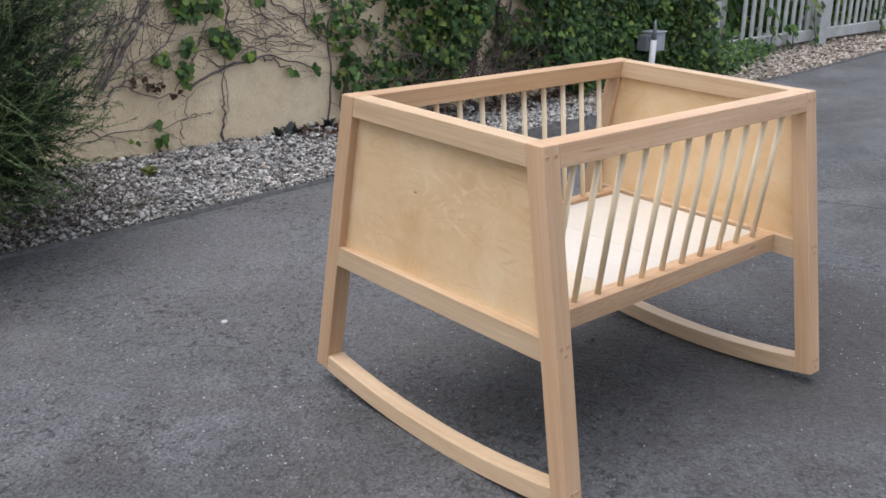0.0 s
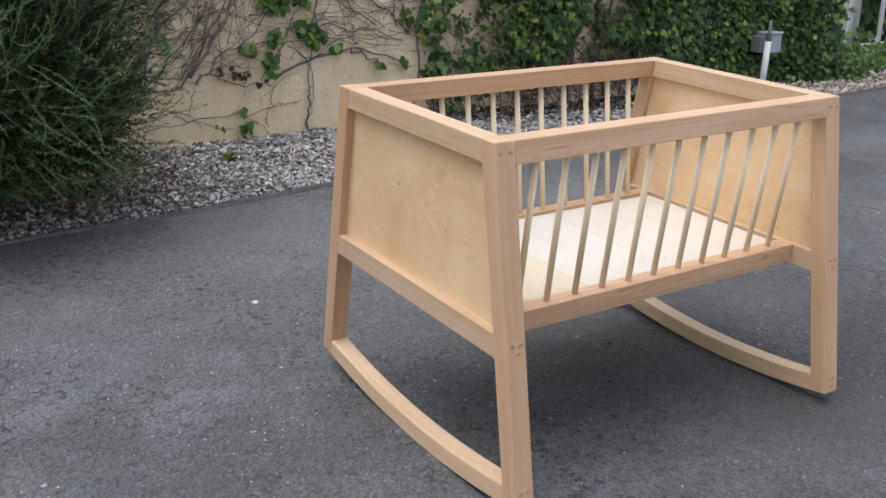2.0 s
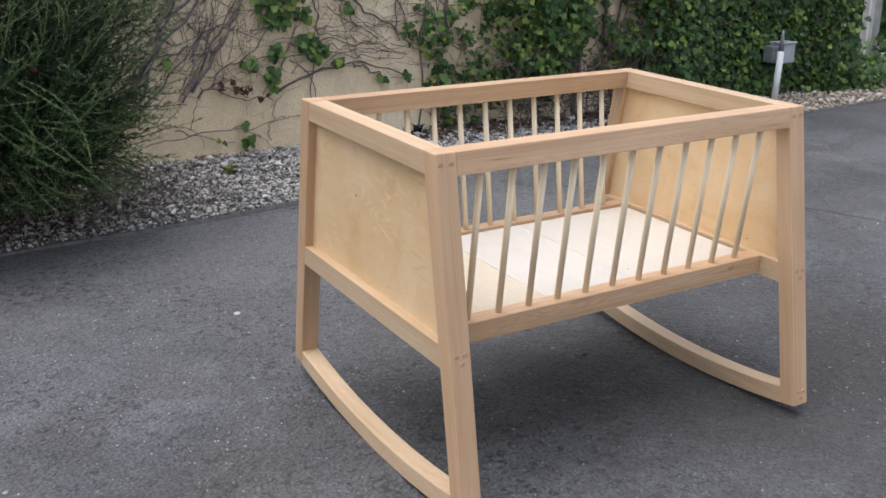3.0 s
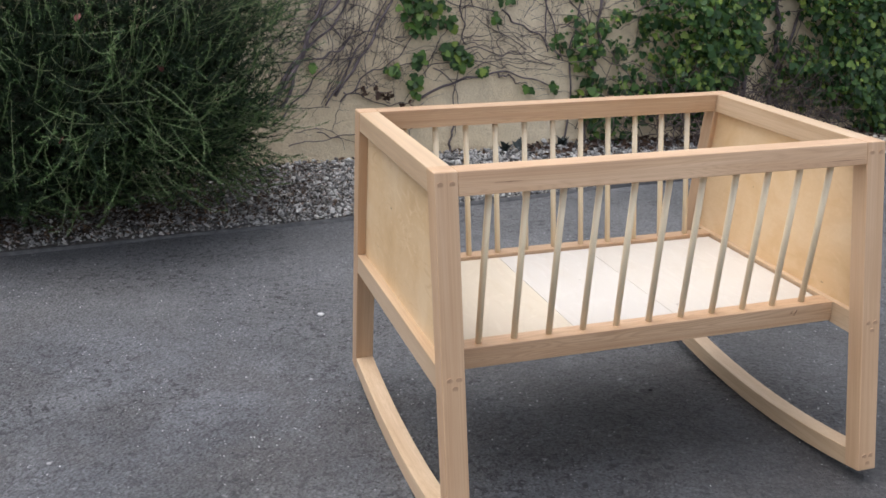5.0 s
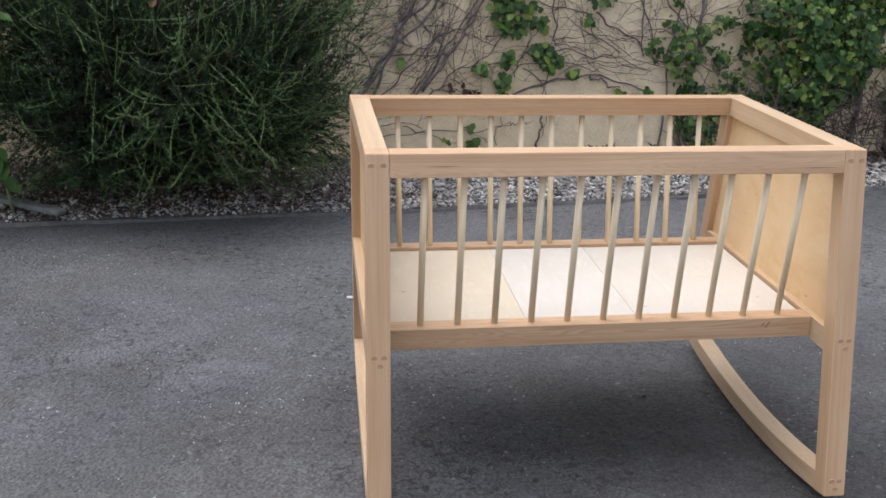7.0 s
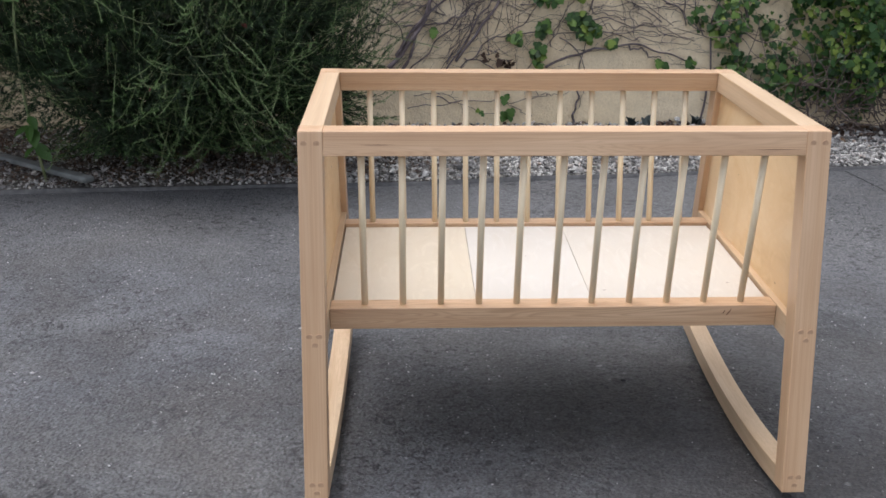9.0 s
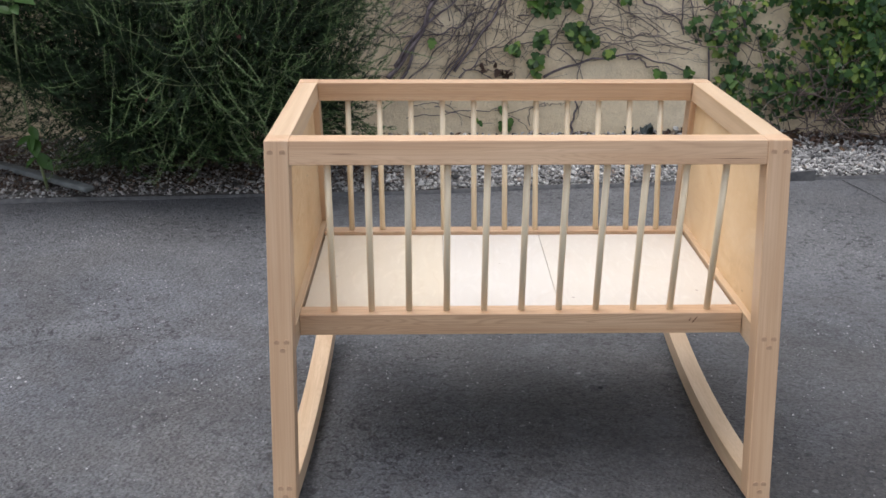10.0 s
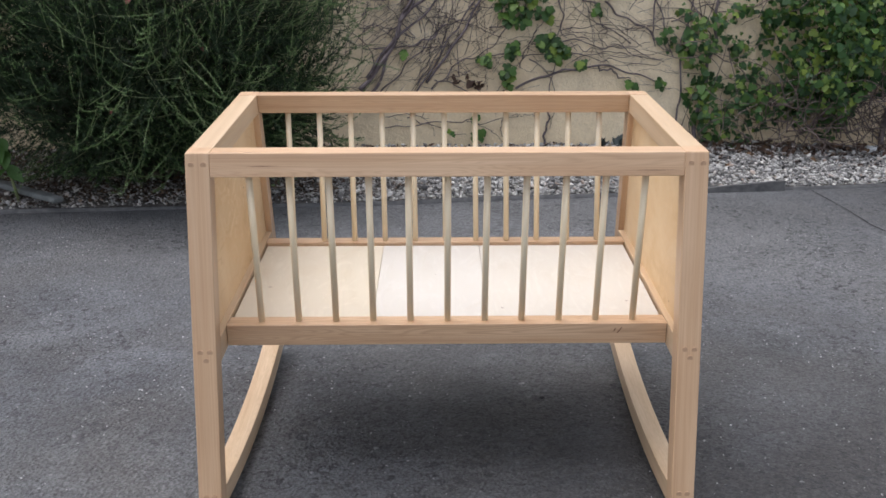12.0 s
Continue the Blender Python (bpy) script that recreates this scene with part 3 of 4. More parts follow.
for sx0, sx1 in ((-LX, -LX + LW), (LX - LW, LX)):
    for side in (-1, 1):
        leg(sx0, sx1, side)
    i0, i1 = sx0 + 0.0006, sx1 - 0.0006
    ty = TOPY - LD
    part("end_top_rail", prism([(-ty, H - 0.0005), (ty, H - 0.0005), (outer(H - RAIL) - LD, H - RAIL), (-outer(H - RAIL) + LD, H - RAIL)], 0, i0, i1), wood_y, cradle)
    part("end_bottom_rail", prism([(-outer(LOW) + LD, LOW), (outer(LOW) - LD, LOW), (outer(LOW - 0.045) - LD, LOW - 0.045), (-outer(LOW - 0.045) + LD, LOW - 0.045)], 0, i0, i1), wood_y, cradle)
    # rocker: a bent bar between the feet of the two legs
    yb, yt = on_arc(LD, 0), on_arc(LD, ROCK)
    up = [(y, arc(y, ROCK)) for y in np.linspace(-yt, yt, 25)]
    dn = [(y, arc(y)) for y in np.linspace(yb, -yb, 25)]
    part("rocker", prism(up + dn, 0, i0, i1, 0.0015), wood_y, cradle)
    # ply panel let into the frame
    m = (sx0 + sx1) / 2 * 0.993
    part("end_panel", prism([(-outer(H - RAIL) + LD - 0.006, H - RAIL + 0.006), (outer(H - RAIL) - LD + 0.006, H - RAIL + 0.006),
                             (outer(LOW) - LD + 0.006, LOW - 0.006), (-outer(LOW) + LD - 0.006, LOW - 0.006)], 0, m - 0.0045, m + 0.0045, 0),
         ply_end if m < 0 else ply_far, cradle, "cloudy birch plywood panel")

GAP, DOWEL = 0.0698, 0.0062
for side in (-1, 1):
    x0, x1 = -LX + LW, LX - LW
    o0, o1 = TOPY - 0.0006, outer(H - RAIL) - 0.0006
    part("side_top_rail", prism([(side * y, z) for y, z in ((o0, H - 0.0005), (o0 - LD, H - 0.0005), (o1 - LD, H - RAIL), (o1, H - RAIL))], 0, x0, x1), wood_x, cradle)
    if side < 0:  # drying checks along the grain
        for c0, c1, cz in ((0.31, 0.409, 0.6535), (-0.35, -0.29, 0.662)):
            v = [(c0, -outer(cz) + 0.0004, cz), ((c0 + c1) / 2, -outer(cz) + 0.0004, cz + 0.0007), (c1, -outer(cz) + 0.0004, cz + 0.0002), ((c0 + c1) / 2, -outer(cz) + 0.0004, cz - 0.0004)]
            part("check", mesh_of("check", v, [(0, 3, 2, 1)], check_dark), check_dark, cradle.children[-1], "thin dark drying crack")
    part("side_bottom_rail", box(x0, x1, *((-0.247, -0.207) if side < 0 else (0.213, 0.247)), LOW - 0.041, LOW), wood_low, cradle)
    if side < 0:
        for c0, cz in ((0.311, 0.333), (0.318, 0.329), (0.322, 0.335)):
            v = [(c0, -0.2474, cz), (c0 + 0.002, -0.2474, cz - 0.001), (c0 + 0.005, -0.2474, cz + 0.005), (c0 + 0.004, -0.2474, cz + 0.006)]
            part("check", mesh_of("check", v, [(0, 1, 2, 3)], check_dark), check_dark, cradle.children[-1], "small brown nick in the rail")
    top, low = (side * 0.259, H - RAIL + 0.004), (side * 0.226, LOW - 0.004)
    v, f = tube([(0, low[0], low[1]), (0, top[0], top[1])], DOWEL, 14)
    me = mesh_of("spindle", v, f, dowel_wood, True)
    for i in range(11):
        part("spindle", me, dowel_wood, cradle).location = ((i - 5) * GAP, 0, 0)

for x0, x1, mat in ((-0.4085, -0.143, ply_floor), (-0.1422, 0.076, ply_floor_pale), (0.0768, 0.4085, ply_floor_light)):
    part("floor_board", box(x0, x1, -0.2055, 0.2115, 0.328, 0.340, 0.0006), mat, cradle, "pale plywood board, butted to the next")

# the frame stands a little racked: its back moves along the length towards the feet
for me in {o.data for o in cradle.children_recursive}:
    for p in me.vertices:
        p.co.x += (0.002 + 0.011 * (1 - p.co.z / H)) * (p.co.y + 0.3) / 0.6

# ---- climbing vine on the wall ----
vine = tagged(new("climbing_vine"), "green-leaved climbing vine with bare grey stems on cream wall", "ivy")
vine.location = (0.5, wall_y(0.5), 0.08)
VO = np.array(vine.location)


def on_wall(x, z, off=0.006):
    return (x, float(wall_y(x)) - off, z)


def stem(points, r0, r1, seed, sides=5, wob=0.008):
    """A stem along points (x, z) on the wall, wandering a little."""
    r = np.random.default_rng(seed)
    p = np.array(points, float)
    n = max(8, int((10 if wob > 0.004 else 3) * len(p)))
    t = np.linspace(0, len(p) - 1, n)
    q = np.stack([np.interp(t, np.arange(len(p)), p[:, i]) for i in (0, 1)], -1)
    for k in (1, 2, 3):
        a, b = r.normal(0, wob / k, 2), r.uniform(0, 6.28, 2)
        q += a * np.sin(t[:, None] * k * 1.9 + b)
    rad = np.linspace(r0, r1, n)
    off = 0.003 + rad + 0.012 * np.abs(np.sin(t * 2.3 + seed)) ** 3
    return tube([on_wall(x, z, o) for (x, z), o in zip(q, off)], rad, sides)


# main stems: foot, head (along the wall, height), bow, sway, thickness at the foot
TRUNKS = [(0.483, 0.08, 0.502, 0.27, -0.004, 0.004, 0.0060), (0.50, 0.25, 0.57, 0.95, -0.006, 0.006, 0.0024), (1.08, 0.09, 1.10, 0.95, -0.001, 0.017, 0.0050), (1.16, 0.09, 1.20, 0.95, -0.031, 0.012, 0.0096),
          (2.02, 0.08, 2.10, 1.00, -0.037, 0.027, 0.0128), (2.20, 0.08, 2.28, 1.00, 0.029, -0.024, 0.0112), (2.30, 0.08, 2.38, 1.00, 0.039, 0.044, 0.0096)]
RISING = [(-0.31, 0.33, 0.09, 0.95, 0.000, 0.012, 0.0100), (-0.27, 0.33, 0.02, 0.95, 0.015, -0.010, 0.0075), (-0.30, 0.40, 0.14, 0.92, -0.020, 0.010, 0.0060),
          (-0.34, 0.26, -0.02, 0.88, -0.010, 0.015, 0.0060), (-0.03, 0.365, 0.30, 0.95, -0.025, 0.006, 0.0070), (-0.06, 0.355, 0.24, 0.93, -0.030, 0.010, 0.0042),
          (-0.086, 0.528, 0.20, 0.67, 0.010, 0.000, 0.0036), (-0.02, 0.35, 0.35, 0.62, -0.005, 0.006, 0.0034), (-0.30, 0.25, 0.05, 0.66, -0.012, 0.010, 0.0040)]
LEVEL = [(-0.26, 0.514, 0.07, 0.527, 0.005, 0.004, 0.0030), (0.06, 0.392, 0.22, 0.357, 0.020, 0.010, 0.0024), (0.36, 0.335, 0.98, 0.375, 0.080, 0.006, 0.0058),
         (0.712, 0.433, 0.86, 0.370, 0.004, 0.000, 0.0038), (0.556, 0.54, 1.00, 0.468, 0.012, 0.004, 0.0028), (0.55, 0.50, 0.98, 0.455, -0.020, 0.008, 0.0022),
         (0.574, 0.526, 0.85, 0.55, -0.030, 0.000, 0.0020), (0.60, 0.46, 1.02, 0.50, 0.010, 0.015, 0.0020), (0.56, 0.57, 0.93, 0.53, -0.020, 0.010, 0.0022)]
FALLING = [(0.70, 0.70, 0.745, 0.45, 0.006, 0.004, 0.0022), (0.52, 0.80, 0.56, 0.56, 0.000, 0.006, 0.0038), (0.72, 0.71, 1.02, 0.50, 0.010, -0.008, 0.0045),
           (0.93, 0.90, 0.96, 0.52, 0.000, 0.010, 0.0045), (0.88, 0.95, 1.05, 0.48, -0.012, 0.010, 0.0040), (0.98, 0.92, 1.22, 0.50, -0.005, -0.019, 0.0040)]
LOW_RUNS = [(-0.12, 0.203, 0.355, 0.22, -0.018, 0.005, 0.0026), (-0.01, 0.388, 0.336, 0.329, -0.030, 0.008, 0.0028), (-0.24, 0.154, 0.14, 0.143, 0.035, 0.010, 0.0022),
            (0.14, 0.20, 0.318, 0.089, 0.020, 0.000, 0.0018), (0.30, 0.13, 0.35, 0.32, 0.012, 0.004, 0.0020), (0.34, 0.22, 0.47, 0.235, -0.006, 0.004, 0.0016)]
for i, (x0, z0, x1, z1, bow, sway, thick) in enumerate(TRUNKS + RISING + LEVEL + FALLING + LOW_RUNS):
    u = np.linspace(0, 1, 7)
    off = bow * np.sin(math.pi * u) + sway * np.sin(2 * math.pi * u)
    dx, dz = x1 - x0, z1 - z0
    span = math.hypot(dx, dz)
    p = np.stack([x0 + dx * u - off * dz / span, z0 + dz * u + off * dx / span], -1)
    v, f = stem(p, thick, thick * 0.55, i + 1, 6)
    part("stem", mesh_of("stem", v - VO, f, vine_bark, True), vine_bark, vine, "bare grey woody stem")

rng = np.random.default_rng(11)
thin = []
for i in range(560):
    x, z = rng.uniform(-0.55, 1.45), 0.13 + 0.95 * rng.random() ** 0.62
    if i >= 400:
        x, z = rng.uniform(-0.45, 0.28), rng.uniform(0.32, 0.95)
    if (x > 0.45 and z < 0.40 and rng.random() < 0.8) or rng.random() < 0.12:
        continue
    a = rng.choice([0.1, 3.0, -0.35, 1.45, 2.5, 0.7]) + rng.normal(0, 0.22)
    if x < 0.30:
        a = rng.choice([0.95, 1.0, 0.75, 0.15, 1.5, 2.7]) + rng.normal(0, 0.2)
    step, curl = rng.uniform(0.025, 0.05), rng.normal(0, 0.03)
    p = [(x, z)]
    for k in range(rng.integers(4, 13)):
        a += curl + rng.normal(0, 0.20)
        x, z = x + step * math.cos(a), z + step * math.sin(a)
        if z < 0.12:
            break
        p.append((x, z))
    if len(p) > 2:
        r0 = rng.choice([0.0008, 0.0012, 0.0018, 0.0026], p=[0.42, 0.34, 0.17, 0.07])
        thin.append(stem(p, r0, r0 * 0.5, 100 + i, 4, 0.002))
        for j in range(1, len(p) - 1, 2):  # short side twigs
            b = a + rng.choice([-1, 1]) * rng.uniform(0.5, 1.2)
            q = [p[j], (p[j][0] + 0.02 * math.cos(b), p[j][1] + 0.02 * math.sin(b)), (p[j][0] + 0.045 * math.cos(b + 0.2), p[j][1] + 0.045 * math.sin(b + 0.2))]
            if rng.random() < 0.5 and q[2][1] > 0.12:
                thin.append(stem(q, r0 * 0.6, r0 * 0.4, 900 + i, 3, 0.001))
v, f = gather(thin)
tagged(part("fine_stem", mesh_of("fine_stem", v - VO, f, vine_bark, True), vine_bark, vine, "fine web of bare stems"), kind="stuff")

# leaves of the sprays on the bare wall, one by one
leaf_me = mesh_of("leaf", LEAF, LEAF_F, spray_leaf, True)
SPRAYS = [(0.34, 0.75, 0.10, 0.07, 60), (0.35, 0.66, 0.075, 0.04, 22), (0.475, 0.69, 0.04, 0.05, 14), (0.48, 0.555, 0.05, 0.035, 22), (0.535, 0.505, 0.055, 0.04, 28),
          (0.64, 0.454, 0.024, 0.02, 6), (0.325, 0.52, 0.027, 0.04, 13), (0.318, 0.404, 0.03, 0.055, 17), (0.222, 0.472, 0.03, 0.025, 10), (-0.124, 0.509, 0.012, 0.01, 2),
          (0.18, 0.224, 0.014, 0.012, 3), (0.194, 0.153, 0.022, 0.016, 6), (0.074, 0.156, 0.012, 0.008, 2), (0.868, 0.367, 0.02, 0.017, 5)]
SPRAYS += [(0.99, 0.368, 0.03, 0.025, 7), (0.70, 0.678, 0.018, 0.03, 5), (0.735, 0.80, 0.08, 0.05, 20), (1.02, 0.55, 0.06, 0.05, 10), (0.37, 0.88, 0.08, 0.05, 26)]
rng = np.random.default_rng(21)
for cx, cz, rx_, rz_, n in SPRAYS:
    for i in range(n):
        a, q = rng.uniform(0, 6.28), math.sqrt(rng.random())
        x, z = cx + rx_ * q * math.cos(a), cz + rz_ * q * math.sin(a)
        tip = np.array([[rng.normal(0, 0.5), -0.35 + rng.normal(0, 0.2), -0.8]])
        nrm = np.array([[rng.normal(0, 0.35), -1.0, 0.55 + rng.normal(0, 0.3)]])
        m = Matrix(facing(tip, nrm)[0].tolist()).to_4x4()
        s = rng.uniform(0.021, 0.044)
        m.translation = Vector(on_wall(x, z, 0.012 + 0.035 * rng.random())) - Vector(VO)
        part("leaf", leaf_me, spray_leaf, vine).matrix_basis = m @ Matrix.Diagonal((s, s, s, 1))
for cx, cz, n in ((0.19, 0.36, 10), (0.12, 0.385, 5), (0.27, 0.315, 3), (0.07, 0.395, 2)):
    for i in range(n):
        tip = rng.normal(0, 1, (1, 3)) + [[0, -0.3, -0.4]]
        m = Matrix(facing(tip, rng.normal(0, 1, (1, 3)))[0].tolist()).to_4x4()
        m.translation = Vector(on_wall(cx + rng.normal(0, 0.025), cz + rng.normal(0, 0.015), 0.02 + 0.02 * rng.random())) - Vector(VO)
        s = rng.uniform(0.02, 0.04)
        if i == 0:
            dead_me = mesh_of("dead_leaf", LEAF * [0.8, 1, 1.6], LEAF_F, dry_leaf, True)
        part("dead_leaf", dead_me, dry_leaf, vine, "withered brown leaf").matrix_basis = m @ Matrix.Diagonal((s, s, s, 1))


# the thick ivy further along
def lumps(x, z, seed):
    return np.array([noise.noise(Vector((a * 3.2 + seed, b * 3.2, seed * 1.7))) + 0.5 * noise.noise(Vector((a * 8 + seed, b * 8, 3.1))) for a, b in zip(x, z)])


ivy = tagged(new("ivy_mass"), "dense green ivy covering the wall down to the gravel", "ivy")
ivy.location = (2.6, float(wall_y(2.6)), 0.06)
IO = np.array(ivy.location)
rng = np.random.default_rng(31)
n = 29000
x, z = rng.uniform(0.95, 4.24, n), rng.uniform(0.04, 1.35, n)
cover = 0.44 + 1.15 * lumps(x, z, 4.0)
start = np.interp(z, (0.3, 0.55, 0.65, 0.8, 1.0), (0.0, 0.0, 0.08, 0.40, 0.50))
cover += np.interp(x - start, (0.95, 1.08, 1.24, 1.6), (-0.9, -0.5, 0.15, 0.40))
cover += np.interp(x, (2.4, 2.9), (0.0, 0.65))
low = np.interp(x, (1.0, 1.25, 1.45, 1.65, 2.5, 2.9), (0.30, 0.20, 0.18, 0.34, 0.36, 0.12))
cover += np.clip((z - low) * 6, -1.6, 0.3)
for bx, bz, br, deep in ((1.98, 0.80, 0.07, 1.1), (2.12, 0.62, 0.07, 1.7), (2.20, 0.74, 0.09, 2.0), (2.28, 0.60, 0.06, 1.2), (2.14, 0.46, 0.10, 0.6), (1.78, 0.36, 0.11, 0.5), (1.36, 0.62, 0.05, 0.6), (1.28, 0.78, 0.06, 0.6), (1.25, 0.30, 0.06, 1.2), (1.26, 0.45, 0.05, 0.9)):
    cover -= deep * np.exp(-((x - bx) ** 2 + (z - bz) ** 2) / br ** 2)
keep = cover > rng.uniform(-0.05, 1.15, n)
x, z, cover = x[keep], z[keep], cover[keep]
n = len(x)
depth = np.clip(0.02 + 0.14 * cover, 0.02, np.interp(x, (2.6, 3.0, 3.75, 3.95), (0.23, 0.10, 0.10, 0.20))) * rng.uniform(0.25, 1.0, n)
place = np.stack([x, wall_y(x) - depth, z], -1)
tip = np.stack([rng.normal(0, 0.7, n), -0.35 + rng.normal(0, 0.3, n), -0.7 + rng.normal(0, 0.35, n)], -1)
nrm = np.stack([rng.normal(0, 0.6, n), -np.ones(n), 0.6 + rng.normal(0, 0.5, n)], -1)
s = (0.015 + 0.027 * rng.random(n) ** 1.6)[:, None] * np.ones(3)
v, f = scatter(LEAF, LEAF_F, place - IO, facing(tip, nrm), s)
tagged(part("leaves", mesh_of("leaves", v, f, ivy_leaf, True), ivy_leaf, ivy), kind="stuff")
# low growth creeping from the wall's end along the foot of the fence
n = 1700
u = rng.random(n) ** 1.3
x, y = 4.22 + 1.38 * u, 2.43 + 0.43 * u + rng.normal(0, 0.07, n)
z = bed_z(x, y) + 0.01 + (0.20 - 0.12 * u) * np.abs(rng.normal(0, 0.5, n))
tip = np.stack([rng.normal(0, 0.8, n), -0.4 + rng.normal(0, 0.4, n), -0.3 + rng.normal(0, 0.4, n)], -1)
nrm = np.stack([rng.normal(0, 0.5, n) - 0.3, -0.7 * np.ones(n), 0.8 + rng.normal(0, 0.4, n)], -1)
v, f = scatter(LEAF, LEAF_F, np.stack([x, y, z], -1) - IO, facing(tip, nrm), rng.uniform(0.014, 0.033, n)[:, None] * np.ones(3))
tagged(part("creeping_leaves", mesh_of("creeping_leaves", v, f, ivy_leaf, True), ivy_leaf, ivy), kind="stuff")
tw = []
for i in range(560):
    x, z, y = rng.uniform(1.0, 4.3), rng.uniform(0.06, 0.75), 0.0
    if rng.random() < 0.6:
        x, z = rng.uniform(1.45, 2.6), rng.uniform(0.06, 0.34)
    p, d = [], np.array([rng.normal(0, 1), rng.normal(0, 0.5), rng.normal(0.5, 0.8)])
    q = np.array([x, wall_y(x) - rng.uniform(0.02, 0.16 if x < 2.6 else 0.05), z])
    for k in range(6):
        d = d / np.linalg.norm(d) + rng.normal(0, 0.3, 3)
        p.append(q)
        q = q + d / np.linalg.norm(d) * 0.05
        q[1], q[2] = min(q[1], wall_y(q[0]) - 0.01), max(q[2], 0.06)
    tw.append(tube(np.array(p) - IO, np.linspace(0.0028, 0.001, 6), 4))
v, f = gather(tw)
tagged(part("twig", mesh_of("twig", v, f, twig_bark, True), twig_bark, ivy, "bare brown twigs"), kind="stuff")

# leaf litter at the foot of the ivy
n = 1014
x = np.concatenate([rng.uniform(0.85, 3.2, 1000), rng.uniform(-0.6, 0.9, 14)])
y = wall_y(x) - np.abs(rng.normal(0, 0.08, n)) - 0.01
y[1000:] = wall_y(x[1000:]) - np.abs(rng.normal(0, 0.03, 14)) - 0.01
place = np.stack([x, y, bed_z(x, y) + 0.012 + 0.012 * rng.random(n)], -1)
v, f = scatter(LEAF * [0.8, 1, 1.8], LEAF_F, place, facing(rng.normal(0, 1, (n, 3)) * [1, 1, 0.3], rng.normal(0, 0.5, (n, 3)) + [0, 0, 1]), rng.uniform(0.018, 0.042, n)[:, None] * np.ones(3))
tagged(part("leaf_litter", mesh_of("leaf_litter", v, f, dry_leaf)), "dry brown fallen leaves at the foot of the wall", "leaf litter", kind="stuff")

# brown litter on the gravel under the shrub, spread wide to deepen its shade
n = 13000
x = rng.uniform(-2.3, 0.0, n)
y = edge_y(x) + 0.02 + (wall_y(x) - edge_y(x) - 0.04) * rng.random(n) ** 0.8
keep = rng.random(n) < np.clip((0.0 - x) * 1.5, 0, 1)
x, y = x[keep], y[keep]
n = len(x)
place = np.stack([x, y, bed_z(x, y) + 0.013 + 0.010 * rng.random(n)], -1)
v, f = scatter(np.array([(0, 0, 0), (0.5, 0.4, 0.05), (0, 1.0, 0.0), (-0.5, 0.4, 0.05)]), np.array([(0, 1, 2, 3)]), place,
               facing(rng.normal(0, 1, (n, 3)) * [1, 1, 0.25], rng.normal(0, 0.4, (n, 3)) + [0, 0, 1]), np.stack([0.006 * np.ones(n), rng.uniform(0.012, 0.030, n), np.full(n, 0.02)], -1))
tagged(part("needle_litter", mesh_of("needle_litter", v, f, dry_leaf)), "brown fallen needles on the gravel under the shrub", "leaf litter", kind="stuff")

# ---- the big fine-leaved shrub ----
shrub = tagged(new("shrub"), "large dark green fine-needled shrub overhanging the gravel", "shrub")
shrub.location = (-1.05, 2.05, 0.07)
SO = np.array(shrub.location)
LOBES = [((-0.93, 1.84, 0.74), (0.60, 0.47, 0.62), 2100), ((-1.78, 1.95, 0.80), (0.70, 0.42, 0.60), 1700), ((-0.74, 1.98, 0.42), (0.36, 0.34, 0.30), 1100), ((-1.28, 1.86, 0.44), (0.50, 0.34, 0.32), 1500), ((-2.0, 1.97, 0.60), (0.40, 0.32, 0.28), 700), ((-1.12, 1.97, 0.27), (0.52, 0.26, 0.16), 1000), ((-2.28, 2.12, 0.40), (0.34, 0.20, 0.36), 500)]
rng = np.random.default_rng(41)
NEEDLE = np.array([(0, 0, 0), (0.5, 0.35, 0.04), (0, 1.0, 0.0), (-0.5, 0.35, 0.04)])
NEEDLE_F = np.array([(0, 1, 2, 3)])
stems, place, tips, norms, along = [], [], [], [], []
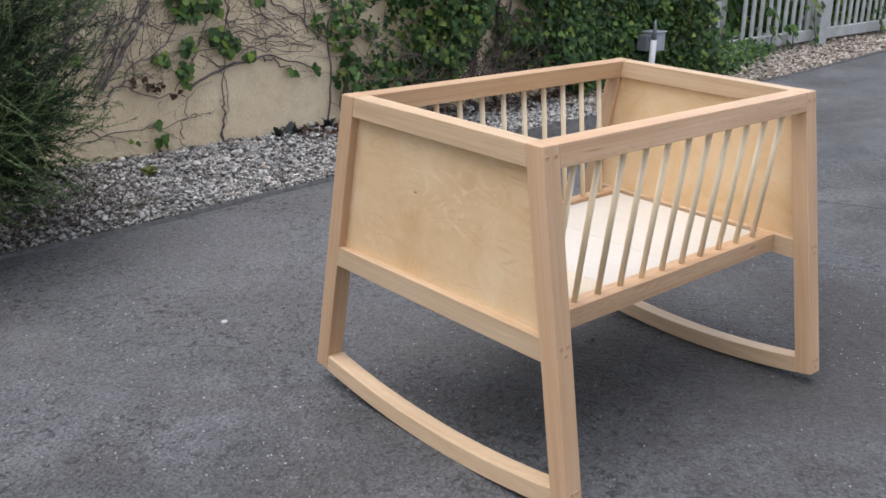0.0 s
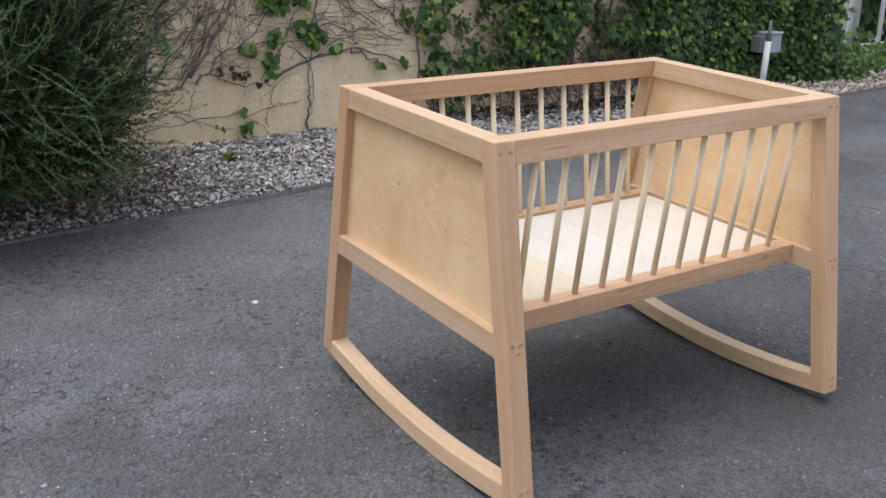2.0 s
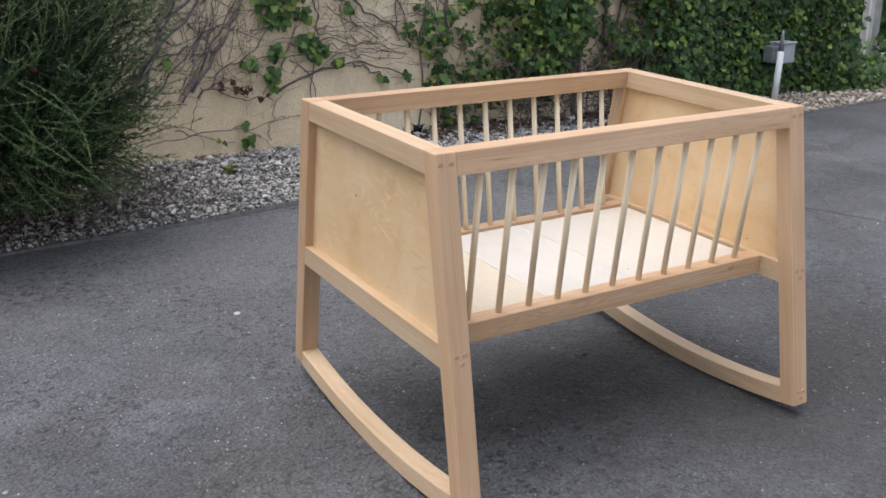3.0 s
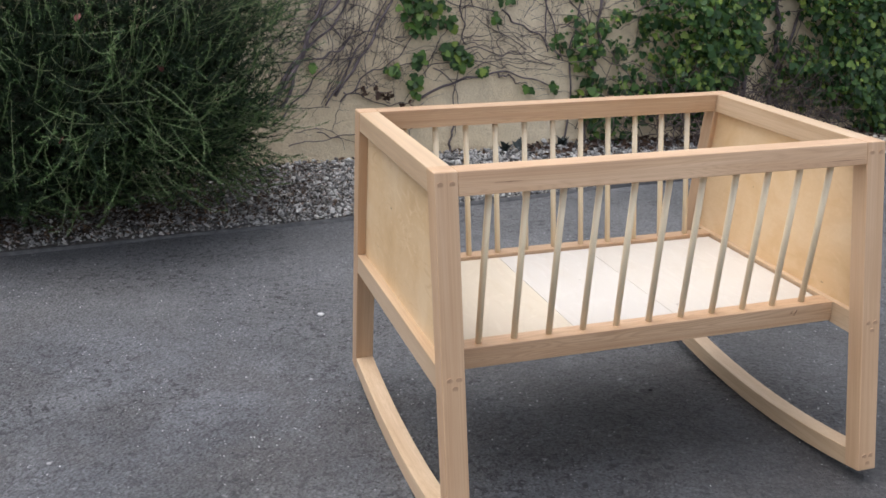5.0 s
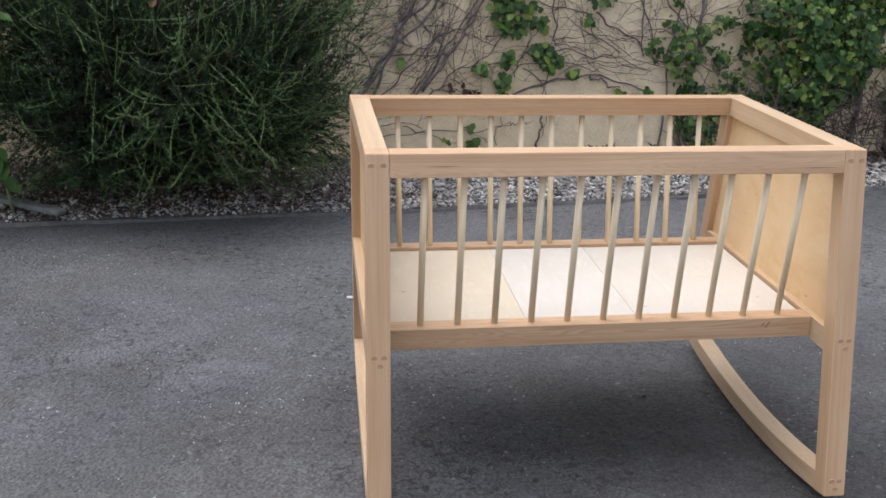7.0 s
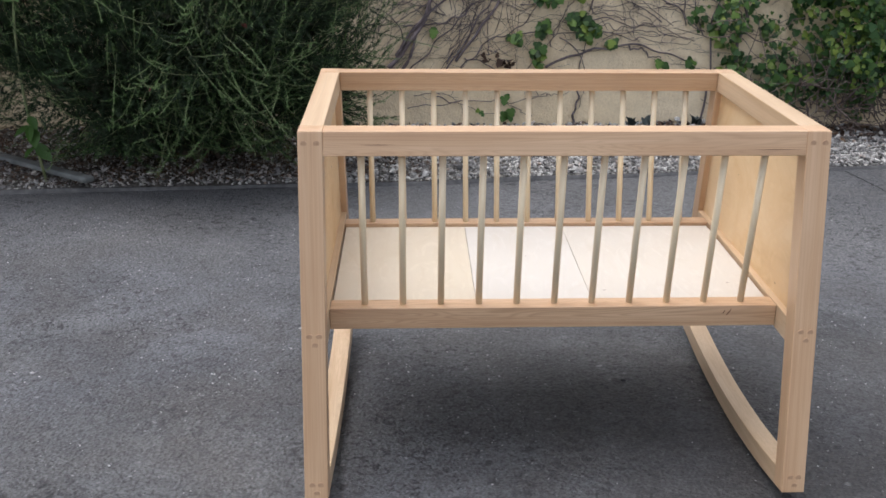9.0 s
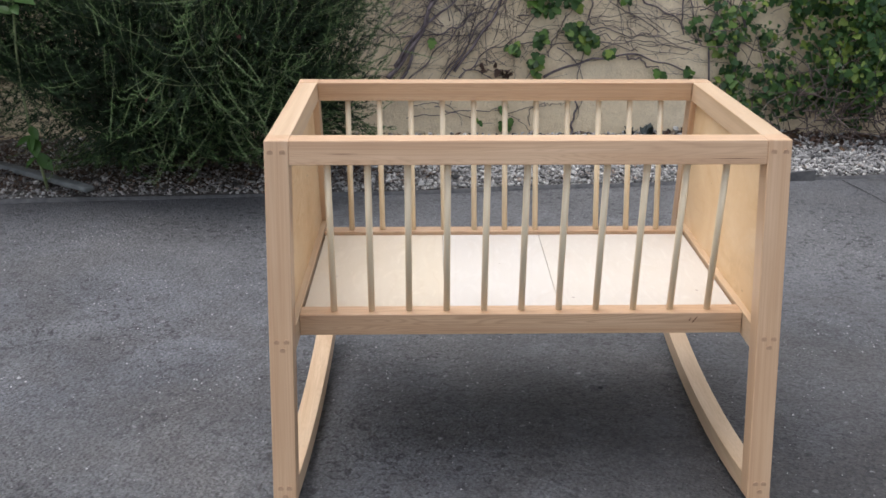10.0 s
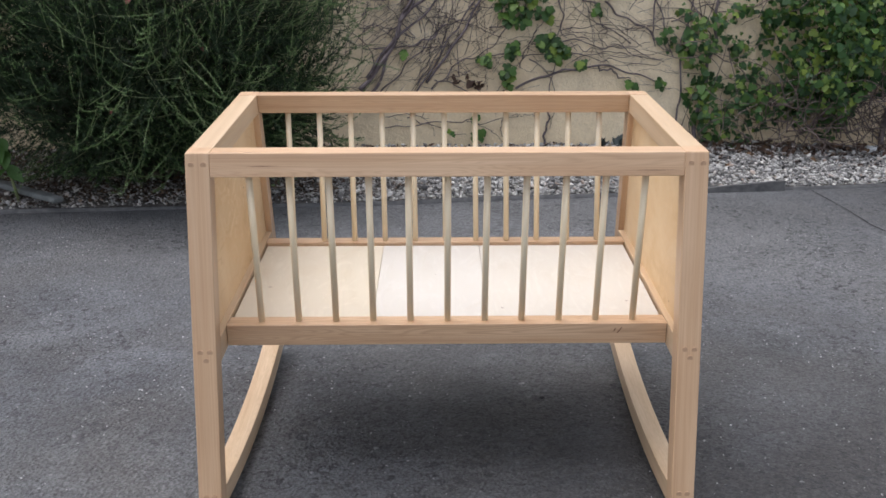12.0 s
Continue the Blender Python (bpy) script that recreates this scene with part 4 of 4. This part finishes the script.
for centre, radii, count in LOBES:
    c, r = np.array(centre), np.array(radii)
    for i in range(count):
        if i % 8 == 0:  # shoots stand in tufts that share a way
            d = rng.normal(0, 1, 3)
            d /= np.linalg.norm(d)
            if d[1] > 0.4:
                d[1] *= -1
            out = d / r
            out /= np.linalg.norm(out)
            side = np.array([1.0 if c[0] + r[0] * d[0] > -1.25 else -0.6, 0, 0])
            if d[2] > 0.35:
                way, lift = out * 0.6 + side * 0.25 + [0, 0, 0.7] + rng.normal(0, 0.28, 3), rng.uniform(0.02, 0.16)
            elif d[2] > -0.45:
                way, lift = out * 0.7 + side * 0.55 + [0, 0, 0.05] + rng.normal(0, 0.42, 3), rng.uniform(0.0, 0.24)
            else:
                way, lift = out * [0.9, 0.9, 0.3] + side * 0.3 + [0, 0, -0.3] + rng.normal(0, 0.35, 3), rng.uniform(-0.04, 0.18)
            # more pale young shoots on the right, standing in for its lit half
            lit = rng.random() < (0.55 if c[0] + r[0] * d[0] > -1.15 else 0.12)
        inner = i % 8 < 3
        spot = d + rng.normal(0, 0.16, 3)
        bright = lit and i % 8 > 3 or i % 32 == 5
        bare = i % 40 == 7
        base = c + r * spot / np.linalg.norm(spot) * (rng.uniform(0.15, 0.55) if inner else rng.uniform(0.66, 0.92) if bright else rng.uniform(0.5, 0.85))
        go = way + rng.normal(0, 0.13, 3)
        bend = np.array([0, 0, lift]) + rng.normal(0, 0.05, 3)
        length, m = rng.uniform(0.15, 0.34) if bright else rng.uniform(0.14, 0.30), 10
        q, p = base, []
        for k in range(m):
            p.append(q)
            go = go / np.linalg.norm(go) + bend
            q = q + go / np.linalg.norm(go) * length / (m - 1)
        p = np.array(p)
        p[:, 2] = np.maximum(p[:, 2], 0.10 + 0.05 * rng.random())
        p[:, 1] = np.minimum(p[:, 1], wall_y(p[:, 0]) - 0.02)
        if -1.98 < p[:, 0].mean() < -1.38 and p[:, 2].min() < 0.38 and i % 10 < 5 and not bare:
            continue  # the shrub is sparse below at this end
        if (bright or bare) and not inner:
            stems.append(tube(p - SO, np.linspace(0.0019 if bare else 0.0011, 0.0006, m), 3))
        nn = int(length / (0.009 if bare else 0.0040 if inner else 0.0027 if bright else 0.0027))
        t = rng.uniform(0.05, 1.0, nn) * (m - 1)
        at = np.stack([np.interp(t, np.arange(m), p[:, a]) for a in range(3)], -1)
        dr = np.gradient(p, axis=0)
        dr /= np.linalg.norm(dr, axis=1)[:, None] + 1e-9
        dd = np.stack([np.interp(t, np.arange(m), dr[:, a]) for a in range(3)], -1)
        place.append(at)
        tips.append(dd * (1.25 if bright else 1.1) + rng.normal(0, 0.55, (nn, 3)))
        norms.append(rng.normal(0, 1, (nn, 3)))
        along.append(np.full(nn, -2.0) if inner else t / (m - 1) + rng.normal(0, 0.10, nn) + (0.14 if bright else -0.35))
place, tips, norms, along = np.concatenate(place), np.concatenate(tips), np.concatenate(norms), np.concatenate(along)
for name, pick, mat, wide, text in (("inner_foliage", along < -0.9, inner_needle, 0.0045, "dark inner needles"),
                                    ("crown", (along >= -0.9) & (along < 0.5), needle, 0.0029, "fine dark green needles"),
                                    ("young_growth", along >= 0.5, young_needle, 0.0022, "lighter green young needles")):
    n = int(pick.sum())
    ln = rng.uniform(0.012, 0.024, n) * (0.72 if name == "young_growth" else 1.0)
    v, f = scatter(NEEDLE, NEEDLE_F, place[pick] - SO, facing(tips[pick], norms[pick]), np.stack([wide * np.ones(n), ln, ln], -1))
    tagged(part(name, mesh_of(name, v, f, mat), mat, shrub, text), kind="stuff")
v, f = gather(stems)
tagged(part("pale_shoot", mesh_of("pale_shoot", v, f, green_stem, True), green_stem, shrub, "thin pale arching shoots"), kind="stuff")
for i in range(26):
    c, r, _ = LOBES[i % 5]
    foot = np.array([-1.1 + rng.normal(0, 0.12), 2.05 + rng.normal(0, 0.06), 0.05])
    d = rng.normal(0, 1, 3)
    end = np.array(c) + np.array(r) * d / np.linalg.norm(d) * 0.75
    end[2], end[1] = max(end[2], 0.2), min(end[1], 2.28)
    t = np.linspace(0, 1, 12)[:, None]
    p = foot * (1 - t) + end * t + np.sin(t * math.pi) * [0, 0, 0.08] + np.sin(t * 9 + i) * 0.015
    v, f = tube(p - SO, np.linspace(0.014, 0.003, 12), 6)
    part("branch", mesh_of("branch", v, f, shrub_bark, True), shrub_bark, shrub)


# ---- small plants ----
def tuft(name, at, leaves, size, material, label, category, spread=0.6, seed=0, rise=0.6, shape=OVAL, shape_f=OVAL_F):
    r = np.random.default_rng(seed)
    root = tagged(new(name), label, category)
    root.location = at
    me = mesh_of("leaf", shape, shape_f, material, True)
    for i in range(leaves):
        a = r.uniform(0, 6.28)
        tip = np.array([[math.cos(a) * spread, math.sin(a) * spread, rise + r.normal(0, 0.25)]])
        m = Matrix(facing(tip, np.array([[-math.cos(a), -math.sin(a), 1.0 + r.normal(0, 0.2)]]))[0].tolist()).to_4x4()
        m.translation = Vector((r.normal(0, size * 0.15), r.normal(0, size * 0.15), r.uniform(0, size * 0.4)))
        s = size * r.uniform(0.6, 1.1)
        part("leaf", me, material, root).matrix_basis = m @ Matrix.Diagonal((s, s, s, 1))
    return root


def bed_at(x, y):
    return (x, y, float(bed_z(x, y)) + 0.004)


tuft("weed", bed_at(0.035, 2.17), 13, 0.048, weed_leaf, "small yellow-green weed growing in the gravel", "weed", 0.7, 1, 0.5)
for i, (x, y) in enumerate(((0.74, 2.35), (0.82, 2.36), (1.02, 2.36))):
    tuft("succulent", bed_at(x, y), 14, 0.055, succulent_leaf, "dark grey-green succulent rosette at the foot of the wall", "succulent", 0.45, 10 + i, 0.9)
plant = tagged(new("broadleaf_plant"), "tall broad-leaved plant with bright green leaves beside the shrub", "plant")
plant.location = bed_at(-1.60, 1.76)
PO = np.array(plant.location)
t = np.linspace(0, 1, 14)[:, None]
path = np.array([[-1.60, 1.76, PO[2] - 0.01]]) * (1 - t) + np.array([[-1.50, 1.46, 0.93]]) * t + np.sin(t * math.pi) * [-0.05, 0.02, 0.0]
v, f = tube(path - PO, np.linspace(0.006, 0.003, 14), 6)
part("stem", mesh_of("stem", v, f, green_stem, True), green_stem, plant)
rng = np.random.default_rng(77)
broad_me = mesh_of("leaf", OVAL, OVAL_F, bright_leaf, True)
for i in range(15):
    low = i < 6
    u = rng.uniform(0.10, 0.30) if low else rng.uniform(0.72, 1.0)
    at = Vector([float(np.interp(u, t[:, 0], path[:, a])) - PO[a] for a in range(3)])
    a = rng.uniform(3.0, 6.4)
    tip = np.array([[math.cos(a), math.sin(a) * 0.8, rng.uniform(-0.9, 0.1) if low else rng.uniform(-0.4, 0.4)]])
    m = Matrix(facing(tip, np.array([[rng.normal(0, 0.3), -0.5, 1.0]]))[0].tolist()).to_4x4()
    m.translation = at
    sz = rng.uniform(0.06, 0.10)
    part("leaf", broad_me, bright_leaf, plant).matrix_basis = m @ Matrix.Diagonal((sz, sz, sz, 1))

# ---- grey board lying on the gravel under the shrub ----
bm = box(-0.36, 0.36, -0.024, 0.024, 0, 0.023, 0.009)
board = tagged(part("board", bm, board_grey), "weathered grey-green board lying on the gravel under the shrub", "board")
board.matrix_world = pose(-1.70, 1.862, 0.043, 0, 1.0, -35.5)

# ---- utility box on its pole ----
ub = tagged(new("utility_box"), "grey metal utility box on a pale pole before the ivy", "utility box")
ub.location = (3.423, 2.40, GROUND)
part("body", box(0.040, 0.160, -0.06, 0.03, 0.257, 0.368, 0.006), grey_metal, ub)
part("lid", box(0.034, 0.166, -0.068, 0.036, 0.368, 0.379, 0.005), grey_metal, ub)
# the box's left part, a separate block in a darker grey
part("back_box", box(-0.022, 0.039, -0.055, 0.02, 0.265, 0.36, 0.005), mid_metal, ub, "darker grey left part of the box")
v, f = tube([(-0.012, -0.085, 0), (-0.002, -0.085, 0.15), (0.008, -0.085, 0.335)], 0.019, 14)
part("pole", mesh_of("pole", v, f, pale_pipe, True), pale_pipe, ub, "pale round pole")
v, f = tube([(0.008, -0.085, 0.33), (0.010, -0.084, 0.40), (0.012, -0.082, 0.455)], (0.017, 0.011, 0.006), 10)
part("mast", mesh_of("mast", v, f, mid_metal, True), mid_metal, ub, "dark conduit fitting")

# ---- white picket fence beyond the wall ----
fence = tagged(new("picket_fence"), "weathered white wooden picket fence behind the gravel", "fence")
fence.matrix_world = pose(4.95, 2.86, 0.06, 0, 0, 1.5)
part("bottom_rail", box(0, 5.2, -0.03, 0.02, 0.0, 0.09, 0.004), white_paint, fence)
part("top_rail", box(0, 5.2, 0.0, 0.03, 0.92, 1.0, 0.004), white_paint, fence)
picket_me = part("picket", box(-0.0225, 0.0225, -0.016, 0.0, 0.09, 1.15, 0.003), white_paint, fence).data
first = fence.children[-1]
first.location.x = 0.25
for i in range(1, 38):
    x = 0.25 + i * 0.13
    if abs(x - 1.56) > 0.12 and abs(x - 3.9) > 0.12:
        part("picket", picket_me, white_paint, fence).location.x = x
for x in (1.56, 3.9):
    part("post", box(x - 0.075, x + 0.075, -0.09, 0.06, -0.06, 1.3, 0.006), white_paint, fence, "square white post")
# dark hedge behind the fence, and ivy growing through it
hedge = tagged(new("hedge"), "dark green hedge close behind the white fence", "hedge")
hedge.location = (7.4, 3.25, GROUND)
HO = np.array(hedge.location)
rng = np.random.default_rng(51)
n = 4500
place = np.stack([rng.uniform(4.9, 10.4, n), 3.02 + 0.35 * rng.random(n) ** 1.6, rng.uniform(0.05, 1.3, n)], -1)
v, f = scatter(LEAF, LEAF_F, place - HO, facing(rng.normal(0, 1, (n, 3)) + [0, -0.3, -0.6], rng.normal(0, 0.6, (n, 3)) + [-0.4, -1, 0.4]), rng.uniform(0.045, 0.10, n)[:, None] * np.ones(3))
tagged(part("leaves", mesh_of("leaves", v, f, ivy_leaf, True), ivy_leaf, hedge), kind="stuff")
for i in range(14):
    x = -2.3 + i * 0.36
    v, f = tube([(x, 0.05, 0), (x + 0.05, 0.0, 0.5), (x - 0.04, 0.03, 1.0), (x + 0.1, -0.04, 1.3)], (0.02, 0.016, 0.012, 0.005), 6)
    part("branch", mesh_of("branch", v, f, twig_bark, True), twig_bark, hedge)


def sprig(x, y, height, leaves, seed):
    """A shoot of ivy climbing up the fence."""
    r = np.random.default_rng(seed)
    root = tagged(new("ivy_sprig"), "ivy shoot climbing through the white pickets", "ivy", "ivy shoots at the fence")
    root.location = (x, y, 0.03)
    zs = np.linspace(0, height, 10)
    p = np.stack([0.05 * np.sin(zs * 9 + seed), 0 * zs, zs], -1)
    v, f = tube(p, np.linspace(0.005, 0.002, 10), 5)
    part("stem", mesh_of("stem", v, f, twig_bark, True), twig_bark, root)
    me = mesh_of("leaf", LEAF, LEAF_F, spray_leaf, True)
    for i in range(leaves):
        z = r.uniform(0.0, height)
        m = Matrix(facing(np.array([[r.normal(0, 0.8), -0.4, -0.5]]), np.array([[r.normal(0, 0.4) - 0.3, -1, 0.5]]))[0].tolist()).to_4x4()
        m.translation = (float(np.interp(z, zs, p[:, 0])) + r.normal(0, 0.05), r.normal(0, 0.015), z)
        sz = r.uniform(0.035, 0.07)
        part("leaf", me, spray_leaf, root).matrix_basis = m @ Matrix.Diagonal((sz, sz, sz, 1))


for i, (x, h, n) in enumerate(((4.98, 0.25, 34), (5.15, 0.12, 30), (5.32, 0.14, 28), (5.62, 0.34, 20), (5.95, 0.2, 12), (6.35, 0.42, 20), (7.6, 0.5, 20))):
    sprig(x, 2.80, h, n, 60 + i)

# odd stones and a piece of brick in the litter by the wall
for i, (x, y, size, mat, text, kind_of) in enumerate(((1.40, 2.36, 0.026, old_post, "tan stone half buried in gravel below the ivy", "stone"),
                                                      (1.97, 2.40, 0.032, pale_pipe, "pale flat stone lying in litter below the ivy", "stone"),
                                                      (2.03, 2.36, 0.024, brick_red, "broken piece of red brick on the gravel", "brick"))):
    r = np.random.default_rng(80 + i)
    v, f = ball(2)
    v = np.clip(v * (1 + 0.15 * np.sin(v[:, [2, 0, 1]] * 3 + i)), -0.75, 0.75) * size * np.array([1.5, 1.0, 0.8])
    rock = part("stone" if i < 2 else "brick_piece", mesh_of("stone", v, f, mat))
    rock.location = (x, y, float(bed_z(x, y)) + size * 0.45)
    tagged(rock, text, kind_of)

# dry sticks blown against the foot of the fence
for i, (x, y, length, turn) in enumerate(((6.14, 2.76, 0.42, 12), (6.38, 2.74, 0.30, -38), (7.2, 2.80, 0.5, 6))):
    u = np.linspace(0, 1, 9)
    p = np.stack([length * (u - 0.5), 0.03 * np.sin(u * 5 + i), 0.012 * np.sin(u * 7 + i)], -1)
    v, f = tube(p, np.linspace(0.010, 0.005, 9), 6)
    stick = part("stick", mesh_of("stick", v, f, twig_bark, True), twig_bark)
    stick.matrix_world = pose(x, y, float(bed_z(x, y)) + 0.016, 0, 0, turn)
    tagged(stick, "dry brown stick lying on gravel by the white fence", "stick", "sticks by the fence")

# withered reddish leaves caught in the shrub
red_me = mesh_of("withered_leaf", OVAL * [1.2, 1, 1.5], OVAL_F, red_leaf, True)
for x, y, z, turn in ((-0.56, 1.52, 0.83, 40), (-0.78, 1.44, 0.62, 150), (-1.10, 1.40, 0.42, 250), (-1.02, 1.42, 0.78, 330)):
    m = pose(x, y, z, 60, 20, turn) @ Matrix.Diagonal((0.03, 0.03, 0.03, 1))
    m.translation = Vector(m.translation) - Vector(SO)
    part("withered_leaf", red_me, red_leaf, shrub, "small withered reddish leaf").matrix_basis = m
